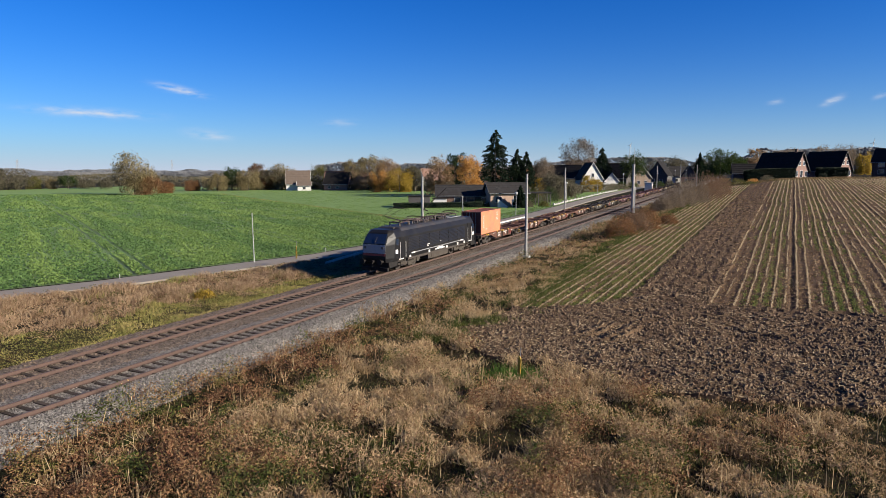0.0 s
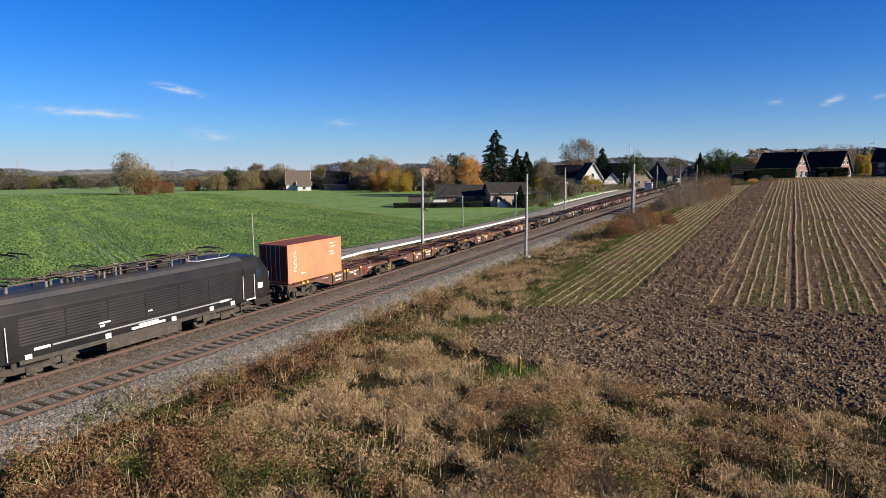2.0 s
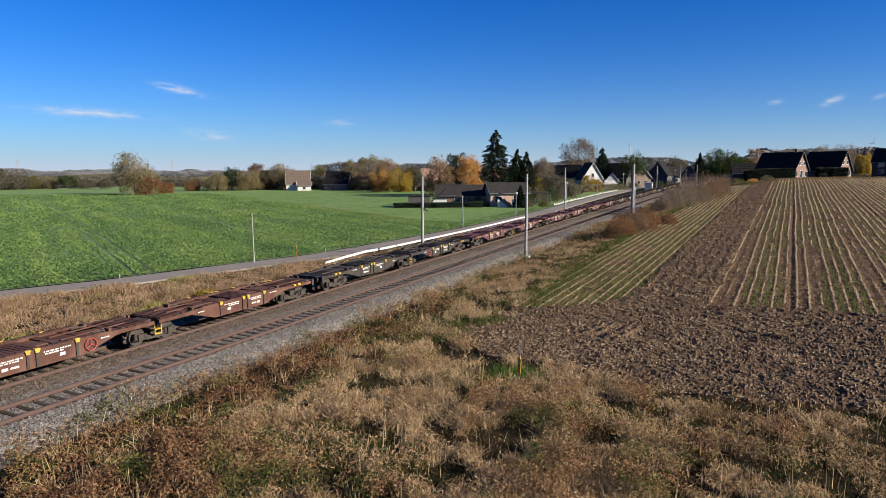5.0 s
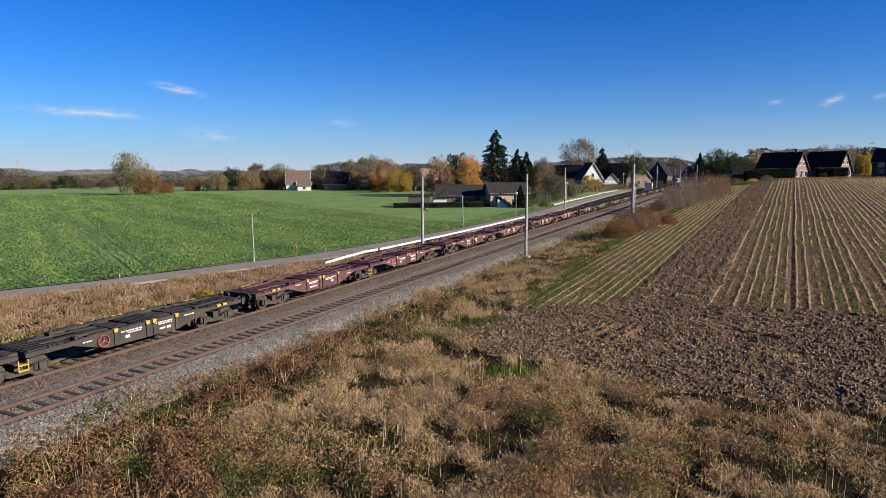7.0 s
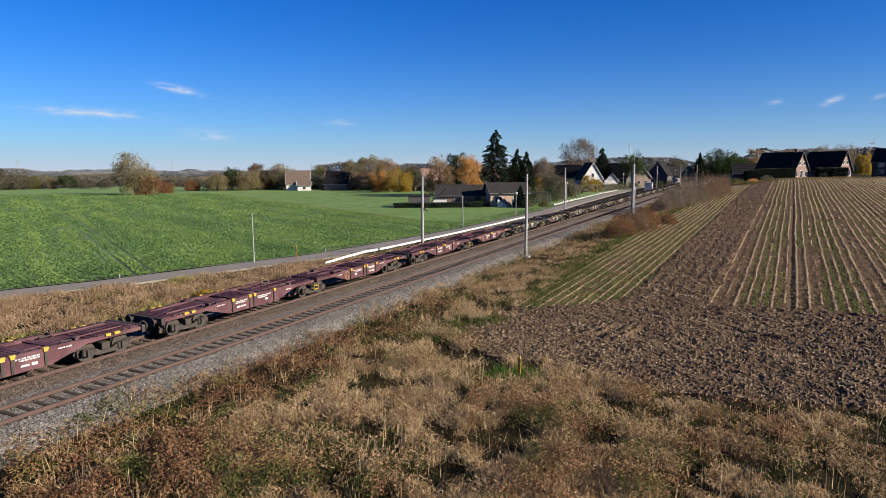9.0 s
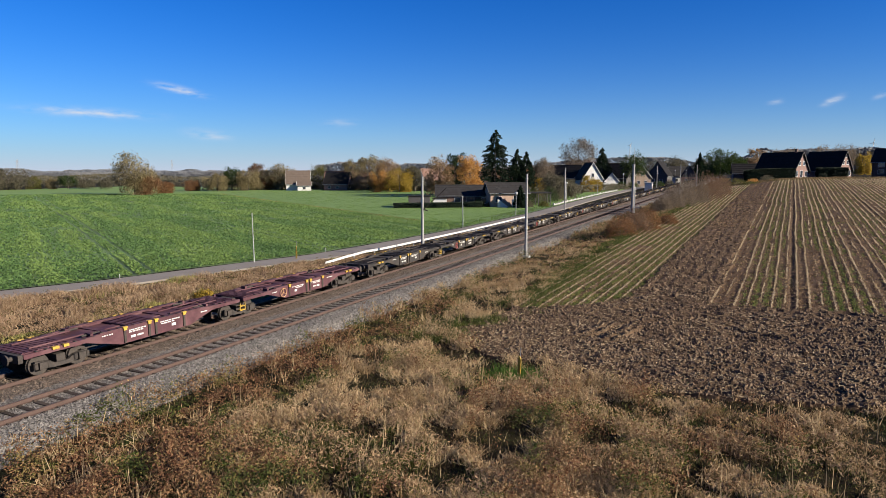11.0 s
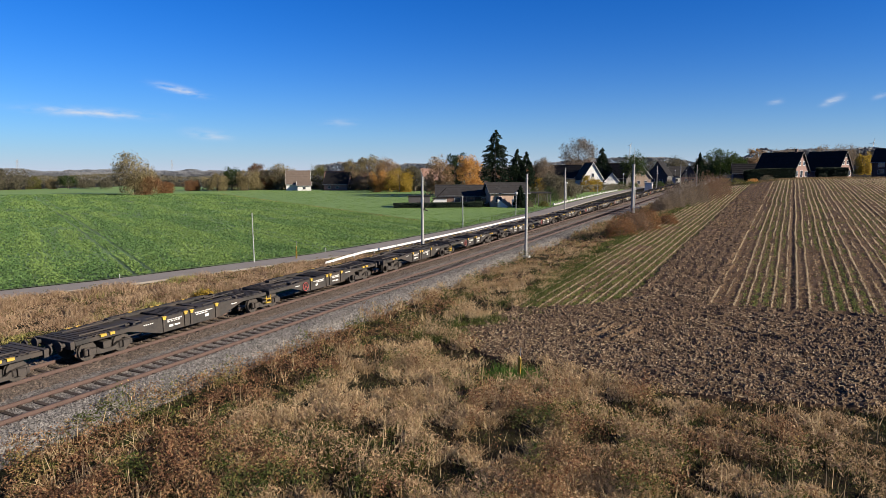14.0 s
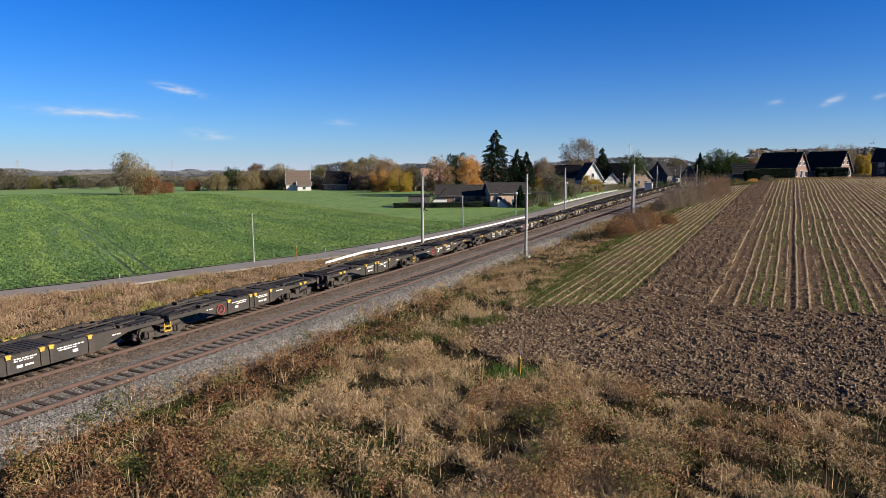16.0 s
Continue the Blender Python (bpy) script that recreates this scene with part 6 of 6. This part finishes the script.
def house(x, y, rot, L, W, eave, ridge, wall, roof, label, windows=(), chimney=None, lift=0.0, category="house", gable=None, name="house"):
    """A gabled house: the ridge runs along its own x; windows as (face, along, sill, width, height)."""
    ob = thing(name, label, category, pose(x, y, float(land(x, y)) + lift, 0, 0, rot))
    a, b = L / 2, W / 2
    bm = bmesh.new()
    prism(bm, [(-b, -1.0), (b, -1.0), (b, eave), (0, ridge - 0.12), (-b, eave)], -a, a, "x")
    part("wall", bm, wall, ob)
    if gable:
        for s in (-1, 1):
            bm = bmesh.new()
            prism(bm, [(-b * 0.96, eave), (b * 0.96, eave), (0, ridge - 0.2)], *sorted((s * a, s * (a + 0.04))), "x")
            part("gable_cladding", bm, gable, ob)
    ov = 0.45
    sl = (ridge - eave) / b
    for s in (-1, 1):
        bm = bmesh.new()
        e = (s * (b + ov), eave - sl * ov)
        prism(bm, [(0, ridge), e, (e[0], e[1] + 0.22), (0, ridge + 0.22)], -a - ov, a + ov, "x")
        rf = part("roof", bm, roof, ob)
        nrow = max(4, int(math.hypot(b, ridge - eave) / 0.9))
        for i in range(nrow):
            q = (i + 0.5) / nrow
            bm = bmesh.new()
            yy0, zz0 = s * (b + ov) * (1 - q), ridge + (e[1] - ridge) * (1 - q) + 0.22
            bx(bm, -a - ov, a + ov, yy0 - 0.03, yy0 + 0.03, zz0 - 0.02, zz0 + 0.035)
            part("tile_course", bm, roof, rf)
        part("gutter", rods(((-a - ov, e[0] + s * 0.05, e[1] + 0.08), (a + ov, e[0] + s * 0.05, e[1] + 0.08), 0.06), n=6), M_GALV, ob)
        for t in (-1, 1):
            bm = bmesh.new()
            prism(bm, [(0, ridge + 0.24), (s * (b + ov), e[1] + 0.24), (s * (b + ov), e[1] - 0.06), (0, ridge - 0.06)], *sorted((t * (a + ov), t * (a + ov + 0.06))), "x")
            part("barge_board", bm, M_RENDER if wall in (M_RENDER, M_CREAM) else M_TIMBER, ob)
    if chimney is not None:
        part("chimney", boxes((chimney - 0.35, chimney + 0.35, -0.3, 0.3, ridge - 0.8, ridge + 1.0), (chimney - 0.42, chimney + 0.42, -0.37, 0.37, ridge + 1.0, ridge + 1.12)), M_DARKBRICK, ob)
    for face, u, z, w, h in windows:
        if face in "fb":
            s = -1 if face == "f" else 1
            def put(g, d0, d1, e):
                return (u - g, u + g, *sorted((s * (b + d0), s * (b + d1))), z - e, z + h + e)
        else:
            s = -1 if face == "l" else 1
            def put(g, d0, d1, e):
                return (*sorted((s * (a + d0), s * (a + d1))), u - g, u + g, z - e, z + h + e)
        fr = part("window", boxes(put(w / 2 + 0.09, -0.02, 0.06, 0.09)), M_RENDER, ob, "white-framed window")
        part("pane", boxes(put(w / 2, 0.03, 0.075, 0)), M_PANE, fr)
        sill = list(put(w / 2 + 0.14, 0.0, 0.16, 0))
        sill[4], sill[5] = z - 0.16, z - 0.08
        part("sill", boxes(tuple(sill)), M_CONCRETE, fr)
    return ob


def flat_building(x, y, rot, L, W, h, wall, roof, label, name, category, opening=None):
    ob = thing(name, label, category, pose(x, y, float(land(x, y)), 0, 0, rot))
    part("wall", boxes((-L / 2, L / 2, -W / 2, W / 2, -0.6, h)), wall, ob, bevel=0.02)
    part("roof", boxes((-L / 2 - 0.2, L / 2 + 0.2, -W / 2 - 0.2, W / 2 + 0.2, h, h + 0.18)), roof, ob)
    if opening:
        part("door", boxes((opening - 0.5, opening + 0.5, -W / 2 - 0.04, -W / 2, 0, 2.0)), M_TIMBER, ob)
    return ob


# by the green field
h = house(-193, 240, 36, 10.5, 9, 3.4, 9.2, M_RENDER, M_BROWNROOF, "white farmhouse with a steep brown tiled roof", (("l", -1.5, 1.0, 1.0, 1.2), ("l", 1.5, 1.0, 1.0, 1.2), ("l", 0, 4.2, 0.9, 1.1)))
house(-187.5, 237.5, 36, 6, 4.5, 2.6, 4.3, M_RENDER, M_BROWNROOF, "low white annex beside the farmhouse", (("f", 0, 0.9, 1.2, 1.0),), name="annex")
house(-175, 247, 12, 11.5, 7.5, 3.4, 8.3, M_BRICK, M_SLATE, "brick house with a dark roof and chimney", (("r", -1.4, 1.1, 1.0, 1.2), ("r", 1.4, 1.1, 1.0, 1.2), ("r", 0, 4.0, 0.9, 1.1), ("f", -3, 1.0, 1.3, 1.1), ("f", 1, 1.0, 1.3, 1.1)), chimney=3)
house(-181, 262, 28, 20, 9, 4.0, 9.0, M_DARKBRICK, M_REDROOF, "long barn with a red-brown roof", name="barn", category="barn")
house(-134, 262, 60, 11, 9, 4, 9.5, M_RENDER, M_REDROOF, "white house behind autumn trees", (("l", 0, 4.5, 1, 1.2),))
# the bungalow
house(-63.5, 144, 26, 15, 9, 2.7, 5.0, M_DARKBRICK, M_GREYROOF, "low dark brick bungalow with a grey roof", (("f", -2.5, 0.8, 1.4, 1.3), ("f", 0.5, 0.3, 1.8, 2.0), ("f", 4.0, 0.8, 1.4, 1.3)), chimney=4.5, name="bungalow")
house(-53.3, 143.5, 34, 9.0, 8, 3.4, 5.6, M_PALEBRICK, M_GREYROOF, "pale brick wing of the bungalow with large windows", (("f", -2.6, 1.3, 1.5, 1.2), ("f", 2.2, 1.1, 2.4, 1.5)), name="bungalow_wing")
flat_building(-71.3, 133.4, 26, 5.0, 4, 2.7, M_TIMBER, M_SLATE, "dark flat-roofed garden shed", "shed", "shed", 1.0)
flat_building(-66.9, 135.6, 26, 3.2, 3.2, 2.1, M_RENDER, M_GREYROOF, "small white flat-roofed garage", "garage", "garage")
for dx in (0, 3.0):
    st = thing("stair_wall", "sloping white concrete stair wall before the bungalow", "stairs", pose(-53.0 + dx, 137.6 + dx * 0.45, float(land(-54, 138)), 0, 0, 26))
    bm = bmesh.new()
    prism(bm, [(0, 0), (2.6, 0), (2.6, 0.2), (0.3, 2.0), (0, 2.0)], -0.25, 0.25)
    part("wall", bm, M_RENDER, st)
    for i in range(6):
        part("step", boxes((0.4 + 0.36 * i, 0.76 + 0.36 * i, 0.26, 1.2, 0, 1.7 - 0.28 * i)), M_CONCRETE, st)
cp = thing("carport", "open wooden carport with dark posts beside the bungalow", "carport", pose(-46.5, 147, float(land(-46.5, 147)), 0, 0, 26))
part("roof", boxes((-3, 3.2, -2.5, 2.5, 3.2, 3.45)), M_GREYROOF, cp)
for px_ in (-2.7, 0, 2.8):
    for py_ in (-2.2, 2.2):
        part("post", boxes((px_ - 0.1, px_ + 0.1, py_ - 0.1, py_ + 0.1, -0.3, 3.2)), M_TIMBER, cp)
# the village by the crossing
house(-61.0, 262, 122, 10, 8.5, 4.4, 10.8, M_RENDER, M_GREYROOF, "white gabled house with a grey roof", (("l", -1.8, 1.0, 1.2, 1.3), ("l", 1.8, 1.0, 1.2, 1.3), ("l", 0, 5.2, 1.1, 1.3)), chimney=0)
flat_building(-54.3, 252, 15, 4.2, 5, 3.0, M_RENDER, M_GREYROOF, "white garage beside the lane", "garage", "garage")
house(-77, 286, -4, 14, 10, 4.5, 10.0, M_TIMBER, M_SLATE, "dark house with a broad black roof", (("f", -3, 1, 1.2, 1.3), ("f", 2, 1, 1.2, 1.3)), chimney=2)
house(-58, 298, -6, 15, 10, 4.2, 10.5, M_TIMBER, M_SLATE, "large dark-roofed house behind trees", (("f", -3, 1, 1.2, 1.3), ("f", 3, 1, 1.2, 1.3)))
house(-56.5, 281, 118, 8, 6, 3.0, 6.4, M_RENDER, M_SLATE, "small outbuilding with a white gable", name="outbuilding")
house(-47.5, 305, 116, 9, 8, 4.2, 9.2, M_CREAM, M_SLATE, "cream house with a dark roof behind a round tree", (("l", -1.6, 1.2, 1.2, 1.4), ("l", 1.6, 1.2, 1.2, 1.4), ("l", 0, 5, 1.1, 1.3)))
house(-43.5, 345, 84, 11, 10, 4.5, 11.5, M_TIMBER, M_SLATE, "dark timber-gabled house by the crossing", (("l", -2, 1.2, 1.4, 1.4), ("l", 2, 1.2, 1.4, 1.4), ("l", 0, 5.5, 1.2, 1.3)), gable=M_TIMBER)
house(-31.0, 362, 100, 10, 8, 3.6, 9.4, M_BRICK, M_SLATE, "brick house beyond the level crossing", (("l", -1.6, 1.2, 1.2, 1.3), ("l", 1.6, 1.2, 1.2, 1.3)), gable=M_TIMBER)
house(-37, 372, 20, 11, 8, 4, 9, M_RENDER, M_GREYROOF, "white house with grey roof beyond the crossing", (("f", -2, 1.2, 1.2, 1.3), ("f", 2, 1.2, 1.2, 1.3)))
flat_building(-36.3, 256, 5, 2.7, 2.7, 2.9, M_RENDER, M_WHITE, "small white signal hut beside the track", "signal_hut", "hut")
# on the hill
HW = (("r", -1.1, 4.0, 0.95, 1.15), ("r", 1.1, 4.0, 0.95, 1.15), ("r", -2.4, 0.6, 1.2, 1.6), ("r", 0, 0.4, 1.2, 1.9), ("r", 2.4, 0.6, 1.2, 1.6), ("f", -4, 0.9, 1.3, 1.2), ("f", 0, 0.9, 1.3, 1.2))
house(7.8, 227, -36, 13.0, 7.0, 2.5, 7.9, M_BRICK, M_SLATE, "brick house with black roof at the top of the field", HW, chimney=4.5, gable=None)
house(21.2, 240, -36, 11.5, 7.0, 2.5, 8.0, M_BRICK, M_SLATE, "second brick house with black roof on the hill", HW + (("r", 0, 6.3, 0.7, 0.7),))
house(42.5, 248, -20, 14, 10, 4.8, 9.0, M_DARKBRICK, M_SLATE, "dark brick house at the field's far end", (("f", -4.5, 1.0, 1.6, 1.2), ("f", -4.5, 3.2, 1.6, 1.2), ("f", 0, 1.0, 1.4, 1.2), ("f", 0, 3.2, 1.4, 1.2)))
house(-2.0, 240, 5, 9, 8, 2.6, 5.6, M_DARKBRICK, M_SLATE, "low dark building behind hedges on the hill", name="outbuilding")
belt("hill_hedge", "clipped dark hedge before the hill houses", -2.3, 211.5, 10.8, 215.5, 4.2, 15000, 0.25, "fir", 320, 1.6)
belt("hill_hedge", "clipped dark hedge before the hill houses", 17.5, 227, 25.5, 229, 3.6, 10000, 0.25, "fir", 322, 1.5)

# garden fence along the lane
fence = thing("garden_fence", "low white garden wall and posts along the lane", "fence")
for i in range(20):
    y = 150 + 5.0 * i
    x = float(edge_x(y)) - 3.0
    g = float(land(x, y))
    part("post", boxes((x - 0.12, x + 0.12, y - 0.12, y + 0.12, g - 0.2, g + 0.75)), M_RENDER, fence)
    x2 = float(edge_x(y + 5)) - 3.0
    bm = bmesh.new()
    prism(bm, [(x - 0.06, y + 0.12), (x + 0.06, y + 0.12), (x2 + 0.06, y + 4.88), (x2 - 0.06, y + 4.88)], g - 0.1, g + 0.5, "z")
    part("wall_panel", bm, M_CONCRETE, fence)


def street_lamp(x, y, h):
    ob = thing("street_lamp", "slim grey street lamp with a small lantern", "street lamp", pose(x, y, float(land(x, y))), "lamps along the lane")
    bm = bmesh.new()
    rod(bm, (0, 0, -0.1), (0, 0, h), 0.07, 8, 0.045)
    part("pole", bm, M_GALV, ob)
    part("lantern", boxes((-0.22, 0.22, -0.22, 0.22, h, h + 0.45)), M_RENDER, ob, bevel=0.06)


for row in ((-41.6, 118, 4.2), (-44.2, 165, 5.0), (-45.8, 210, 5.5), (-47.0, 262, 6.0), (-39, 300, 6.5), (-33.5, 320, 7.0), (-30, 335, 7.0)):
    street_lamp(*row)


def pylon(x, y, h):
    ob = thing("power_pylon", "distant lattice power pylon on the horizon", "pylon", pose(x, y, float(land(x, y)), 0, 0, 40))
    bm = bmesh.new()
    w = h * 0.09
    for sx in (-1, 1):
        for sy in (-1, 1):
            rod(bm, (sx * w, sy * w, 0), (sx * w * 0.15, sy * w * 0.15, h), 0.22, 4)
    for i in range(7):
        q0, q1 = i / 7, (i + 1) / 7
        a, b = w * (1 - 0.85 * q0), w * (1 - 0.85 * q1)
        rod(bm, (-a, -a, h * q0), (b, -b, h * q1), 0.14, 4)
        rod(bm, (a, -a, h * q0), (-b, -b, h * q1), 0.14, 4)
    part("tower", bm, M_GALV, ob)
    for q, r in ((0.7, 0.22), (0.85, 0.16)):
        part("arm", rods(((-h * r, 0, h * q), (h * r, 0, h * q), 0.25), n=4), M_GALV, ob)


pylon(-1556, 910, 36)
pylon(-1230, 1069, 36)
def turbine(x, y, hub, r, turn):
    ob = thing("wind_turbine", "slender white wind turbine far beyond the houses", "wind turbine", pose(x, y, float(land(x, y))))
    bm = bmesh.new()
    rod(bm, (0, 0, 0), (0, 0, hub), 0.8, 10, 0.5)
    part("tower", bm, M_RENDER, ob)
    part("nacelle", boxes((-0.7, 0.7, -2, 2, hub - 0.7, hub + 0.7)), M_RENDER, ob, bevel=0.2)
    for k in range(3):
        a = math.radians(turn + 120 * k)
        bm = bmesh.new()
        rod(bm, (0, -3, hub), (r * math.sin(a), -3, hub + r * math.cos(a)), 0.5, 6, 0.15)
        part("blade", bm, M_RENDER, ob)


turbine(206, 1486, 56, 9, 10)
turbine(-253, 1478, 66, 8, 35)
# rough grass on the crest beyond the field
rs = np.random.RandomState(88)
x, y = rs.uniform(-9, 70, 9000), rs.uniform(198, 209, 9000)
y = y + 0.55 * np.maximum(x, 0)
k = lattice(x, y, 91, 3.0) + 0.3 * rs.rand(9000) > 0.42
x, y = x[k], y[k]
v, f = blades(rs, x, y, land(x, y) - 0.02, 0.35 + 0.4 * lattice(x, y, 92, 2.0), 4, 0.3 + 0 * x, 0.07 + 0 * x, 0.5)
tagged(raw("crest_grass", v, f, M_DULL), "rough dull grass beyond the field before the houses", "grass", kind="stuff")


# ---- movement ----
def run(u, lift=0.0):
    """Rows for a thing whose front end stands u metres up the line at the start."""
    rows = []
    for i in range(33):
        t = i * 0.5
        y = u - (16.55 * t + 0.0275 * t * t)
        h = float(grade(y))
        slope = math.degrees(math.atan2(float(grade(y + 20)) - h, 20))
        rows.append((t, pose(FAR_X, y, h + lift, slope, 0, 0)))
    return rows


def roll(wheels):
    """Turn a wheelset with the way it has run."""
    x, y, r = wheels.location
    rows = []
    for i in range(481):
        t = i / 30
        rows.append((t, pose(x, y, r, math.degrees((16.55 * t + 0.0275 * t * t) / r))))
    walk(wheels, rows)


def motions():
    walk(loco, run(45.2))
    for k, w in enumerate(WAGONS):
        walk(w, run(65.4 + 27.0 * k))
    walk(box_ob, run(65.9, 1.28))
    for train_car in (loco, *WAGONS[:4]):
        for wheels in train_car.children_recursive:
            if wheels.name.startswith("wheelset"):
                roll(wheels)


motions()
